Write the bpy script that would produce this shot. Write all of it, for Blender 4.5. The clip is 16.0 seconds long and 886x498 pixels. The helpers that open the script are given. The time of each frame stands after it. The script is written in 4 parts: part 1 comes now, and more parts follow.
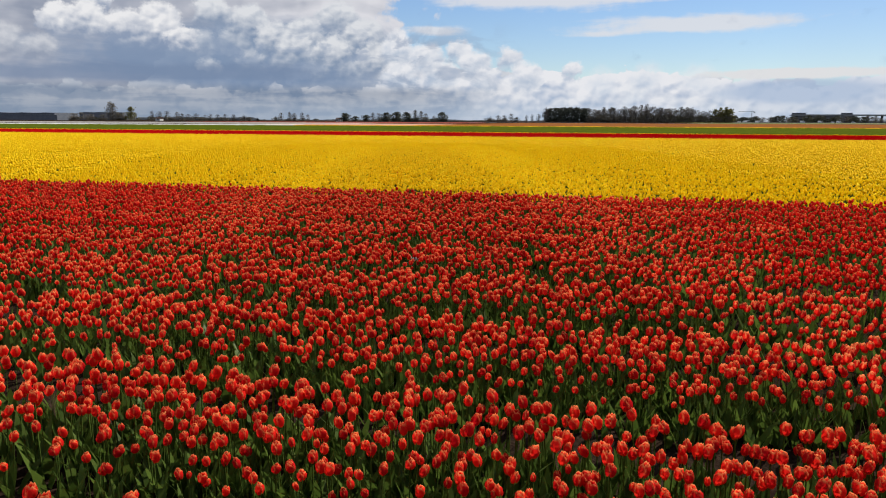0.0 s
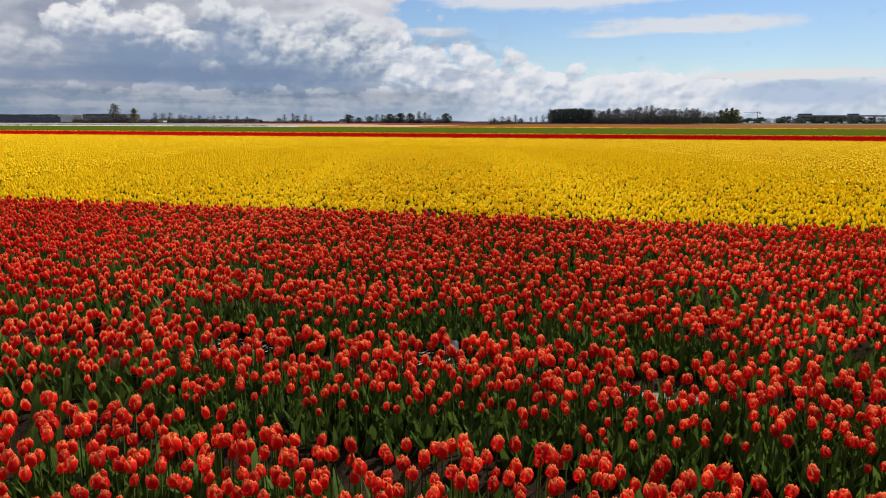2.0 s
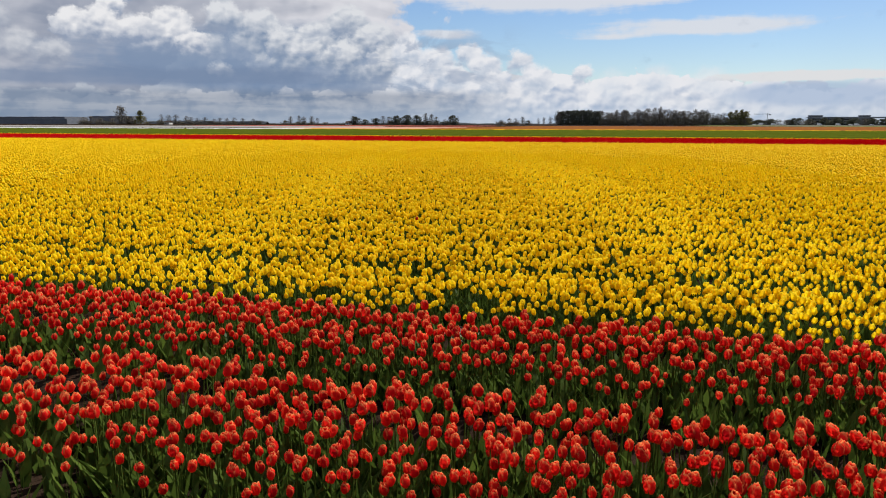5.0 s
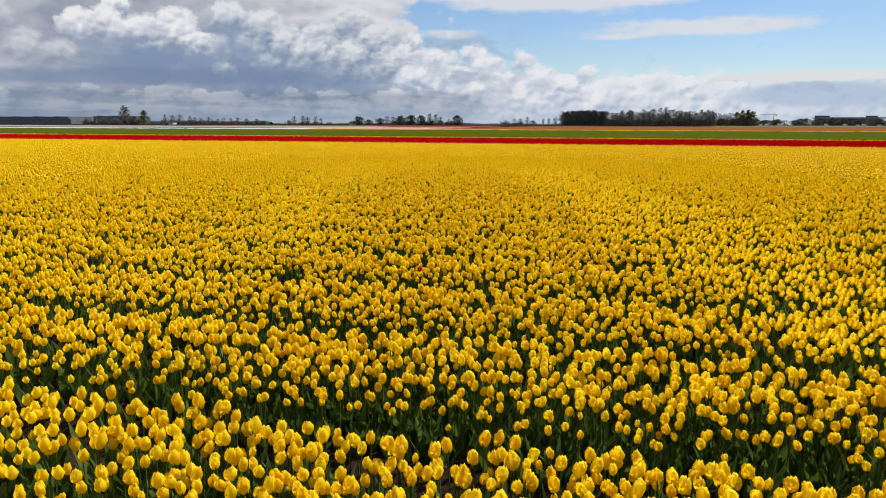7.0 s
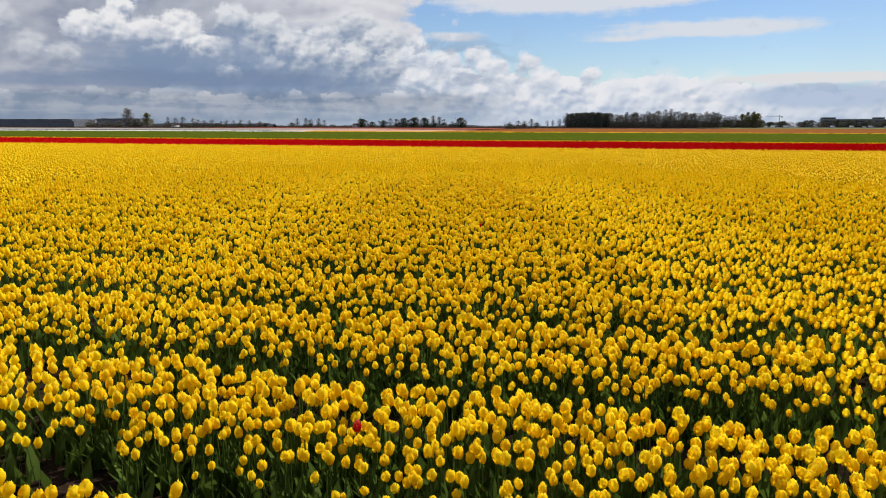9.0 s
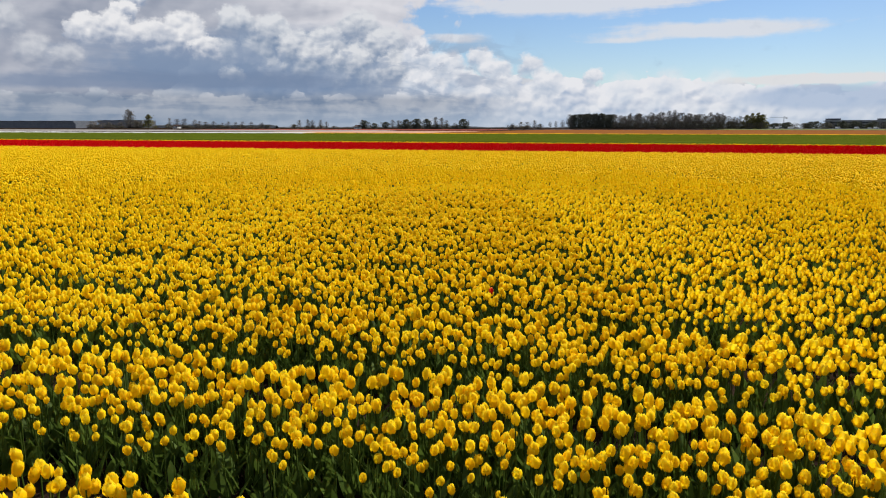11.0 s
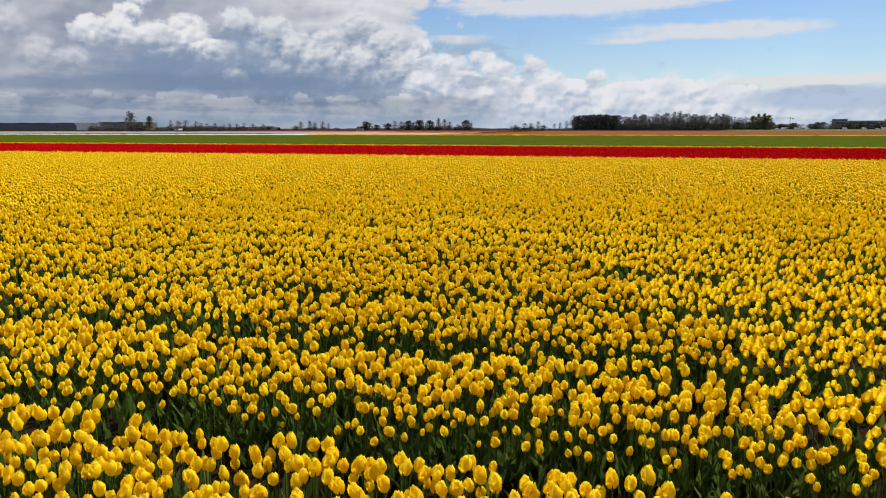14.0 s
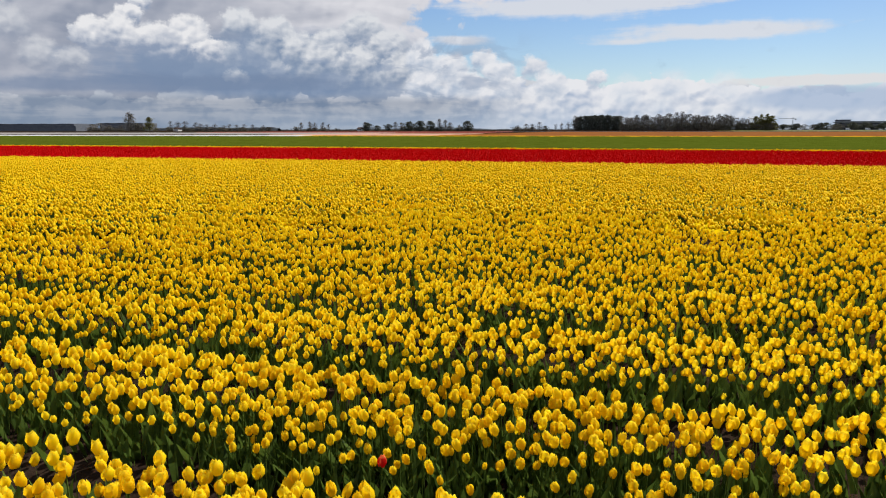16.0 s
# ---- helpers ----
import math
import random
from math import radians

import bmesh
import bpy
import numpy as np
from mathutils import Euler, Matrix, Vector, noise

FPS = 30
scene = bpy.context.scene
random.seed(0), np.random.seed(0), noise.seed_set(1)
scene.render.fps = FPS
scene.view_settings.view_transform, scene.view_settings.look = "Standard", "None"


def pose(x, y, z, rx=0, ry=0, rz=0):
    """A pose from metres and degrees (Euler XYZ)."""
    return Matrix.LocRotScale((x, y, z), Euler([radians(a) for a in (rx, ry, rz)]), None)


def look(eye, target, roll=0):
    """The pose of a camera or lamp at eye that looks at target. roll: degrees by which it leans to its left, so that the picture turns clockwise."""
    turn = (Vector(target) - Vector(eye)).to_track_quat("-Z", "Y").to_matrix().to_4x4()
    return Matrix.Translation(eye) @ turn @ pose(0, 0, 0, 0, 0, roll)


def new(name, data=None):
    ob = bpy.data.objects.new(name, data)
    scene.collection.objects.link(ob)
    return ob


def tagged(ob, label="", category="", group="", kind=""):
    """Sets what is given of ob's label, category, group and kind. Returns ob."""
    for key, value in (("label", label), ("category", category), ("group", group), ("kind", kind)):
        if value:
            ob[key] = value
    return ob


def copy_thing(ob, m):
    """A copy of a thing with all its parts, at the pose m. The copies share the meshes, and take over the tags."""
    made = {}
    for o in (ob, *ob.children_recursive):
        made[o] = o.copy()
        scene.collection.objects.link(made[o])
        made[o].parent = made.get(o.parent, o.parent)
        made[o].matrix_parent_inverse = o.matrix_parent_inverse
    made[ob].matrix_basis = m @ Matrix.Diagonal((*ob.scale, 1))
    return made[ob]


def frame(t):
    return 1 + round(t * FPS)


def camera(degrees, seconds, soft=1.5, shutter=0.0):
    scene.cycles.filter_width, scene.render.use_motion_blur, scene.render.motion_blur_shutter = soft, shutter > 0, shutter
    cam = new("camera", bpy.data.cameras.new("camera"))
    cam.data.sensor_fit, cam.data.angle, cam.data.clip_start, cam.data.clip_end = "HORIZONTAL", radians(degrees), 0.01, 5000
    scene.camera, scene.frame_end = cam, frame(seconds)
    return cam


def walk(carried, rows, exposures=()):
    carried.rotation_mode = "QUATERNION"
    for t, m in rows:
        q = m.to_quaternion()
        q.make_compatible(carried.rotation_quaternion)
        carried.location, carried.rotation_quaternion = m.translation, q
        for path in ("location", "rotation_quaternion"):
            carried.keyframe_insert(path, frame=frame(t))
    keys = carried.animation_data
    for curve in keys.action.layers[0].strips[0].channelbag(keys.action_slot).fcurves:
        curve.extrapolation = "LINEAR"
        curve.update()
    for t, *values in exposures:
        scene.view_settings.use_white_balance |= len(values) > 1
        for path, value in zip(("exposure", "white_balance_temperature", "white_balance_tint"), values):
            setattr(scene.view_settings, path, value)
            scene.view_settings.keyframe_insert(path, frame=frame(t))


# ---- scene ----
cam = camera(64.0, 16.0, soft=1.1)
# seconds, x, y, z, yaw, pitch, roll
ROWS = [
    (0.0, 0.000, -0.000, 2.014, 13.661, -10.302, -0.228),
    (0.5, -0.346, 0.949, 1.994, 13.736, -10.293, -0.190),
    (1.0, -0.693, 1.904, 1.971, 13.818, -10.280, -0.170),
    (1.5, -1.042, 2.867, 1.951, 13.879, -10.226, -0.160),
    (2.0, -1.371, 3.812, 1.945, 13.939, -10.198, -0.153),
    (2.5, -1.699, 4.760, 1.942, 14.033, -10.167, -0.109),
    (3.0, -2.015, 5.723, 1.943, 14.108, -10.155, -0.090),
    (3.5, -2.285, 6.645, 1.940, 14.183, -10.127, -0.089),
    (4.0, -2.553, 7.571, 1.943, 14.268, -10.098, -0.094),
    (4.5, -2.821, 8.499, 1.951, 14.360, -10.070, -0.102),
    (5.0, -3.089, 9.429, 1.963, 14.455, -10.047, -0.114),
    (5.5, -3.358, 10.360, 1.975, 14.547, -10.031, -0.129),
    (6.0, -3.627, 11.291, 1.987, 14.632, -10.023, -0.146),
    (6.5, -3.899, 12.220, 1.998, 14.705, -10.031, -0.166),
    (7.0, -4.178, 13.122, 1.994, 14.785, -10.035, -0.159),
    (7.5, -4.415, 14.055, 2.000, 14.869, -9.983, -0.130),
    (8.0, -4.620, 15.009, 2.003, 14.937, -9.933, -0.110),
    (8.5, -4.791, 15.987, 2.000, 15.014, -9.913, -0.110),
    (9.0, -4.976, 17.003, 2.006, 15.082, -9.867, -0.105),
    (9.5, -5.190, 18.047, 2.008, 15.140, -9.829, -0.098),
    (10.0, -5.432, 19.118, 2.008, 15.192, -9.799, -0.088),
    (10.5, -5.699, 20.216, 2.008, 15.240, -9.774, -0.076),
    (11.0, -5.990, 21.339, 2.009, 15.288, -9.756, -0.061),
    (11.5, -6.302, 22.488, 2.012, 15.339, -9.743, -0.042),
    (12.0, -6.633, 23.662, 2.018, 15.397, -9.735, -0.018),
    (12.5, -7.004, 24.829, 2.018, 15.448, -9.720, 0.027),
    (13.0, -7.354, 25.965, 2.009, 15.460, -9.714, 0.030),
    (13.5, -7.692, 27.153, 2.004, 15.487, -9.665, 0.010),
    (14.0, -8.000, 28.346, 1.998, 15.513, -9.650, 0.036),
    (14.5, -8.308, 29.519, 2.014, 15.531, -9.640, 0.078),
    (15.0, -8.602, 30.697, 2.028, 15.558, -9.622, 0.111),
    (15.5, -8.895, 31.872, 2.040, 15.584, -9.593, 0.104),
    (16.0, -9.187, 33.046, 2.053, 15.585, -9.591, 0.069),
]
walk(cam, [(t, pose(x, y, z, 90 + p, r, w)) for t, x, y, z, w, p, r in ROWS], exposures=[(0, 0.40), (16, 0.38)])

# ---- world and sun ----
AHEAD = 15.0          # degrees by which the view leans to the left of +Y
SUN_SIDE, SUN_UP = -32.0, 50.0

sun = new("sun", bpy.data.lights.new("sun", "SUN"))
sun.data.energy, sun.data.angle, sun.data.color = 5.0, radians(0.55), (1.0, 0.955, 0.88)
a, e = radians(SUN_SIDE), radians(SUN_UP)
sun.matrix_world = look((-90 * math.sin(a) * math.cos(e), 90 * math.cos(a) * math.cos(e), 90 * math.sin(e)), (0, 0, 0))


class Nodes:
    """Short-hand for building a node tree."""

    def __init__(self, tree):
        self.tree = tree

    def link(self, value, socket):
        if isinstance(value, bpy.types.NodeSocket):
            self.tree.links.new(value, socket)
        elif value is not None:
            if isinstance(value, tuple) and len(value) == 3 and socket.type == "RGBA":
                value = (*value, 1.0)
            socket.default_value = value

    def math(self, op, a, b=None, c=None, clamp=False):
        n = self.tree.nodes.new("ShaderNodeMath")
        n.operation, n.use_clamp = op, clamp
        for value, socket in zip((a, b, c), n.inputs):
            self.link(value, socket)
        return n.outputs[0]

    def add(self, *values):
        out = values[0]
        for v in values[1:]:
            out = self.math("ADD", out, v)
        return out

    def mul(self, a, b):
        return self.math("MULTIPLY", a, b)

    def ramp(self, value, lo, hi, to0=0.0, to1=1.0, smooth=True):
        n = self.tree.nodes.new("ShaderNodeMapRange")
        n.interpolation_type = "SMOOTHSTEP" if smooth else "LINEAR"
        for v, s in zip((value, lo, hi, to0, to1), n.inputs):
            self.link(v, s)
        return n.outputs[0]

    def mix(self, fac, a, b, blend="MIX"):
        n = self.tree.nodes.new("ShaderNodeMix")
        n.data_type, n.blend_type = "RGBA", blend
        self.link(fac, n.inputs[0])
        self.link(a, n.inputs[6])
        self.link(b, n.inputs[7])
        return n.outputs[2]

    def noise(self, vec, scale, detail=4.0, rough=0.55, dist=0.0, color=False):
        n = self.tree.nodes.new("ShaderNodeTexNoise")
        self.link(vec, n.inputs["Vector"])
        for k, v in (("Scale", scale), ("Detail", detail), ("Roughness", rough), ("Distortion", dist)):
            n.inputs[k].default_value = v
        return n.outputs["Color" if color else "Fac"]

    def voronoi(self, vec, scale, smooth=0.6):
        n = self.tree.nodes.new("ShaderNodeTexVoronoi")
        n.feature = "SMOOTH_F1"
        self.link(vec, n.inputs["Vector"])
        n.inputs["Scale"].default_value = scale
        n.inputs["Smoothness"].default_value = smooth
        return n.outputs["Distance"]

    def vec(self, x, y, z=0.0):
        n = self.tree.nodes.new("ShaderNodeCombineXYZ")
        for v, s in zip((x, y, z), n.inputs):
            self.link(v, s)
        return n.outputs[0]

    def split(self, v):
        n = self.tree.nodes.new("ShaderNodeSeparateXYZ")
        self.link(v, n.inputs[0])
        return n.outputs

    def blob(self, u, v, cu, cv, ru, rv):
        """A soft round hump of height 1 at (cu, cv)."""
        du, dv = self.mul(self.math("SUBTRACT", u, cu), 1 / ru), self.mul(self.math("SUBTRACT", v, cv), 1 / rv)
        r = self.add(self.mul(du, du), self.mul(dv, dv))
        return self.math("EXPONENT", self.mul(r, -1.0))


world = bpy.data.worlds.new("sky")
scene.world = world
world.use_nodes = True
w = Nodes(world.node_tree)
sky = world.node_tree.nodes.new("ShaderNodeTexSky")
sky.sky_type, sky.sun_disc = "NISHITA", False
sky.sun_elevation, sky.sun_rotation = radians(SUN_UP), radians(-SUN_SIDE)
sky.air_density, sky.dust_density, sky.ozone_density = 1.0, 0.1, 2.6
coord = world.node_tree.nodes.new("ShaderNodeTexCoord")
dx, dy, dz = w.split(coord.outputs["Generated"])
az = w.add(w.mul(w.math("ARCTAN2", dx, dy), 180 / math.pi), AHEAD)     # degrees, to the right
el = w.mul(w.math("ARCSINE", dz), 180 / math.pi)                        # degrees, up


def puffs(u, v, seed, size, smooth=False):
    """Heaped clouds: round cells of two sizes broken up by finer noise; about 0 to 1."""
    p = w.vec(w.mul(u, 0.5 / size), w.mul(v, 0.62 / size), seed)
    n = world.node_tree.nodes.new("ShaderNodeVectorMath")
    n.operation = "MULTIPLY_ADD"
    w.link(w.noise(p, 1.6, 2, 0.5, color=True), n.inputs[0])
    n.inputs[1].default_value = (0.45, 0.45, 0.0)
    w.link(p, n.inputs[2])
    q = n.outputs[0]
    lumps = w.add(1.15, w.mul(w.voronoi(q, 0.8, 0.36), -0.80), w.mul(w.voronoi(q, 2.2, 0.34), -0.42))
    if smooth:
        return lumps
    return w.add(lumps, w.mul(w.voronoi(q, 5.5, 0.3), -0.16), w.mul(w.noise(q, 5.0, 6, 0.62), 0.30), -0.03)


def hump(centre, width, height):
    d = w.mul(w.math("SUBTRACT", az, centre), 1 / width)
    return w.mul(w.math("EXPONENT", w.mul(w.mul(d, d), -1.0)), height)


def relief_of(field, seed, size):
    plain_field = puffs(az, el, seed, size, True)
    grain = w.mul(w.math("SUBTRACT", field, plain_field), 0.30)
    return w.add(w.math("SUBTRACT", plain_field, puffs(w.add(az, -0.20 * size), w.add(el, 0.30 * size), seed, size, True)), grain)


def layer(under, top, field, relief, reach, depth, white, grey, floor=0.0, gain=0.9, soft=0.22):
    """One row of clouds before the ones behind: lit along its heaped top, grey towards its base."""
    rim = w.add(top, w.mul(w.add(field, -0.5), reach), w.mul(el, -1.0))
    lit = w.add(w.ramp(rim, 0.0, depth, 1.0, floor), w.mul(relief, gain), w.mul(w.add(field, -0.5), 0.35))
    lit = w.math("MINIMUM", w.math("MAXIMUM", lit, 0.0), 1.0)
    return w.mix(w.ramp(rim, 0.0, soft), under, w.mix(lit, grey, white))


puff_a, puff_b = puffs(az, el, 3.7, 1.5), puffs(az, el, 9.2, 1.0)
rel_a, rel_b = relief_of(puff_a, 3.7, 1.5), relief_of(puff_b, 9.2, 1.0)
puff_c = puffs(az, el, 14.6, 0.75)
rel_c = relief_of(puff_c, 14.6, 0.75)
rel_ac = w.add(w.mul(rel_a, 0.9), w.mul(rel_c, 0.28))
streak = w.noise(w.vec(w.mul(az, 0.10), w.mul(el, 0.85), 1.3), 1.0, 6, 0.6, 0.4)
soft_streak = w.noise(w.vec(w.mul(az, 0.09), w.mul(el, 0.30), 5.3), 1.0, 4, 0.55, 0.6)
wide = w.noise(w.vec(w.mul(az, 0.06), w.mul(el, 0.16), 8.1), 1.0, 3, 0.5)

blue = w.mix(1.0, w.mix(w.ramp(el, 0.0, 12.0), (1.02, 1.04, 1.09), (0.92, 1.02, 1.20)), sky.outputs[0], "MULTIPLY")
n = world.node_tree.nodes.new("ShaderNodeVectorMath")
n.operation = "SCALE"
w.link(blue, n.inputs[0])
n.inputs["Scale"].default_value = 0.096
out = n.outputs[0]
# thin sheets high up
sheet = w.add(w.mul(w.blob(az, el, 19.5, 7.0, 7.0, 0.65), 0.95), w.mul(w.blob(az, el, 0.9, 6.8, 2.6, 0.45), 0.95),
              w.mul(w.blob(az, el, 8.5, 9.2, 10.0, 0.75), 1.1), w.mul(w.blob(az, el, 13.0, 6.4, 3.0, 0.3), 0.4),
              w.mul(w.ramp(el, 9.8, 15.0), w.ramp(wide, 0.42, 0.62)))
sheet = w.ramp(w.add(sheet, w.mul(streak, 1.3), w.mul(w.add(puff_c, -0.5), 0.25), -0.75), 0.12, 0.60)
out = w.mix(w.mul(sheet, 0.85), out, (0.80, 0.81, 0.85))
# grey veil over the left, whiter towards its ragged edge
veil = w.ramp(w.add(w.mul(az, -0.30), w.mul(w.add(el, -7.0), 0.35), w.mul(w.add(puff_a, -0.5), 3.4), w.mul(w.add(puff_b, -0.5), 0.8), w.mul(w.add(soft_streak, -0.5), 2.5), -0.75), -0.1, 0.7)
tone = w.add(w.ramp(az, -26.0, -3.0, 0.12, 0.90), w.mul(w.add(soft_streak, -0.5), 1.5), w.mul(rel_ac, 0.6), hump(-31.0, 2.5, 0.35))
tone = w.math("MINIMUM", w.math("MAXIMUM", tone, 0.0), 1.0)
out = w.mix(veil, out, w.mix(tone, (0.31, 0.35, 0.45), (0.78, 0.78, 0.83)))
# rows of heaped clouds, the far ones first
out = layer(out, w.add(2.6, hump(-9.0, 5.0, 4.2), hump(-2.0, 3.0, 2.6), hump(4.0, 3.5, 1.7), hump(-16.0, 4.0, 3.4)), puff_a, rel_ac, 2.2, 4.6, (0.66, 0.69, 0.75), (0.25, 0.33, 0.48), 0.15, 2.0)
out = layer(out, w.add(2.1, hump(8.0, 5.0, 1.7), hump(16.5, 5.5, 1.4), hump(24.0, 6.0, 0.5), hump(0.0, 4.0, 1.7), hump(31.5, 2.0, 1.0)), puff_b, w.add(w.mul(rel_b, 0.85), w.mul(rel_c, 0.3)), 1.6, 3.2, (0.88, 0.89, 0.93), (0.43, 0.52, 0.68), 0.42, 2.7)
# single heads of cloud: degrees across, degrees up, radius
swirl = world.node_tree.nodes.new("ShaderNodeVectorMath")
swirl.operation = "MULTIPLY_ADD"
w.link(w.noise(w.vec(w.mul(az, 0.62), w.mul(el, 0.75), 31.0), 1.0, 8, 0.66, color=True), swirl.inputs[0])
swirl.inputs[1].default_value = (2.4, 1.8, 0.0)
w.link(w.vec(w.add(az, -1.2), w.add(el, -0.9)), swirl.inputs[2])
billow = w.add(w.mul(rel_c, 1.2), w.mul(w.noise(w.vec(w.mul(az, 1.1), w.mul(el, 1.3), 3.0), 1.0, 6, 0.6), 0.5), -0.25)


def heads(under, spots, white, grey, soft=0.35, cover=1.0):
    """Round heads of cloud one before the other: lit on top, fading out below."""
    for cu, cv, r in spots:
        n = world.node_tree.nodes.new("ShaderNodeVectorMath")
        n.operation = "MULTIPLY_ADD"
        w.link(swirl.outputs[0], n.inputs[0])
        n.inputs[1].default_value, n.inputs[2].default_value = (1 / r, 1 / r, 0), (-cu / r, -cv / r, -0.0)
        lx, ly, lz = w.split(n.outputs[0])
        d = w.math("SQRT", w.add(w.mul(lx, lx), w.mul(ly, ly)))
        mask = w.mul(w.ramp(d, 1.0, 1.0 - soft), w.ramp(ly, -0.95, 0.0))
        lit = w.math("ADD", w.ramp(ly, -0.6, 0.7), w.mul(billow, 1.1), clamp=True)
        under = w.mix(w.mul(mask, cover) if cover < 1 else mask, under, w.mix(lit, grey, white))
    return under


LEFT_HEADS = ((-32.0, 8.8, 1.9), (-31.2, 6.9, 1.8), (-29.6, 5.0, 1.5), (-27.4, 4.6, 1.3))
BIG_HEADS = ((-23.0, 9.0, 0.8), (-23.7, 8.0, 1.1), (-26.4, 6.6, 1.4), (-24.4, 6.6, 1.7), (-22.0, 6.3, 1.6), (-19.8, 6.5, 1.9), (-18.2, 5.7, 1.3))
MIDDLE_HEADS = ((-16.0, 7.6, 1.6), (-13.4, 6.9, 1.8), (-11.6, 5.8, 1.7), (-6.9, 7.3, 1.9), (-9.4, 6.1, 1.7), (-4.8, 6.0, 1.9),
                (-10.2, 5.2, 1.7), (-7.2, 4.9, 1.8), (-3.8, 4.4, 1.9))
SHADED_HEADS = ((-17.0, 5.4, 1.4), (-14.6, 5.6, 1.5), (-13.4, 4.3, 1.3), (-11.0, 4.3, 1.4), (-8.6, 3.8, 1.4), (-6.0, 3.7, 1.3), (-16.4, 3.8, 1.0))
LOW_HEADS = ((-2.2, 5.3, 1.7), (0.0, 4.6, 1.6), (2.6, 5.0, 1.3), (3.8, 4.1, 1.6), (6.6, 4.5, 1.2), (7.8, 3.2, 1.5), (1.2, 3.4, 1.5), (-2.0, 3.3, 1.7), (4.6, 2.8, 1.3),
             (11.4, 3.7, 0.9))
SOFT_HEADS = ((13.6, 2.7, 1.6), (17.0, 3.1, 1.7), (20.6, 2.8, 1.7), (16.0, 1.9, 1.2), (22.5, 1.9, 1.2))
# the shaded body behind the heads
body = w.add(w.blob(az, el, -19.0, 4.6, 9.0, 2.2), w.mul(w.blob(az, el, -9.0, 4.9, 7.0, 2.6), 0.85), w.mul(w.add(streak, -0.5), 0.7), w.mul(w.add(puff_a, -0.5), 0.4))
out = w.mix(w.mul(w.ramp(body, 0.2, 0.75), 0.88), out, (0.21, 0.30, 0.46))
out = heads(out, SOFT_HEADS, (0.86, 0.88, 0.92), (0.62, 0.70, 0.82), 0.8, 0.75)
out = heads(out, LEFT_HEADS, (0.68, 0.70, 0.75), (0.30, 0.35, 0.46), 0.5, 0.85)
out = heads(out, SHADED_HEADS, (0.64, 0.68, 0.75), (0.24, 0.32, 0.46), 0.5, 0.8)
out = heads(out, MIDDLE_HEADS, (0.78, 0.80, 0.84), (0.24, 0.32, 0.46), 0.30)
out = heads(out, BIG_HEADS, (0.90, 0.90, 0.92), (0.30, 0.37, 0.51), 0.26)
out = heads(out, LOW_HEADS, (0.88, 0.89, 0.93), (0.46, 0.55, 0.69), 0.40)
# blue-grey hollows among the heads
hollow = w.noise(w.vec(w.mul(az, 0.34), w.mul(el, 0.70), 21.0), 1.0, 5, 0.55, 0.5)
hollow = w.mul(w.mul(w.ramp(hollow, 0.48, 0.60), w.ramp(el, 8.0, 5.5)), w.mul(w.ramp(az, 9.0, 0.0), w.ramp(az, -19.0, -14.0)))
out = w.mix(w.mul(hollow, 0.60), out, (0.30, 0.38, 0.53))
# a long flat cloud with a blue-grey base
slab = w.mul(w.blob(az, el, 27.5, 3.35, 7.5, 0.42), 1.25)
out = w.mix(w.mul(w.ramp(w.add(w.blob(az, el, 27.0, 2.1, 5.5, 0.80), w.mul(w.ramp(az, 18.0, 30.0), 0.35)), 0.2, 0.9), 0.78), out, (0.40, 0.52, 0.72))
out = w.mix(w.ramp(w.add(slab, w.mul(w.add(streak, -0.5), 0.8), w.mul(w.add(puff_c, -0.5), 0.55)), 0.45, 0.9), out, (0.80, 0.81, 0.83))
# the dark base of the big cloud and flat bands under it
base = w.add(w.blob(az, el, -17.0, 3.55, 11.0, 0.75), w.mul(w.blob(az, el, -29.0, 3.0, 8.0, 0.55), 0.7), w.mul(w.add(streak, -0.5), 0.9), w.mul(w.add(puff_b, -0.5), 0.5))
out = w.mix(w.mul(w.ramp(base, 0.2, 0.85), 0.74), out, (0.20, 0.275, 0.42))
low = w.mul(w.ramp(el, 2.9, 2.0), w.ramp(az, 9.0, -3.0))
out = w.mix(w.mul(low, 0.85), out, w.mix(w.ramp(w.add(streak, w.mul(w.add(puff_b, -0.5), 0.35)), 0.40, 0.66), (0.17, 0.24, 0.36), (0.38, 0.42, 0.50)))
haze = w.ramp(el, 0.0, 2.2, 0.6, 0.0)
out = w.mix(haze, out, w.mix(w.ramp(az, -30.0, 8.0), (0.23, 0.31, 0.43), (0.52, 0.62, 0.76)))
back = world.node_tree.nodes["Background"]
w.link(out, back.inputs[0])
back.inputs[1].default_value = 0.69


# ---- materials ----
def material(name, rough=0.8, spec=0.3):
    m = bpy.data.materials.new(name)
    m.use_nodes = True
    b = m.node_tree.nodes["Principled BSDF"]
    b.inputs["Roughness"].default_value = rough
    b.inputs["Specular IOR Level"].default_value = spec
    return m, Nodes(m.node_tree), b


def island(k):
    return k.tree.nodes.new("ShaderNodeNewGeometry").outputs["Random Per Island"]


def place(k):
    return k.tree.nodes.new("ShaderNodeNewGeometry").outputs["Position"]


def bump(k, b, height, strength=0.3, distance=0.02):
    n = k.tree.nodes.new("ShaderNodeBump")
    n.inputs["Strength"].default_value, n.inputs["Distance"].default_value = strength, distance
    k.link(height, n.inputs["Height"])
    k.link(n.outputs[0], b.inputs["Normal"])


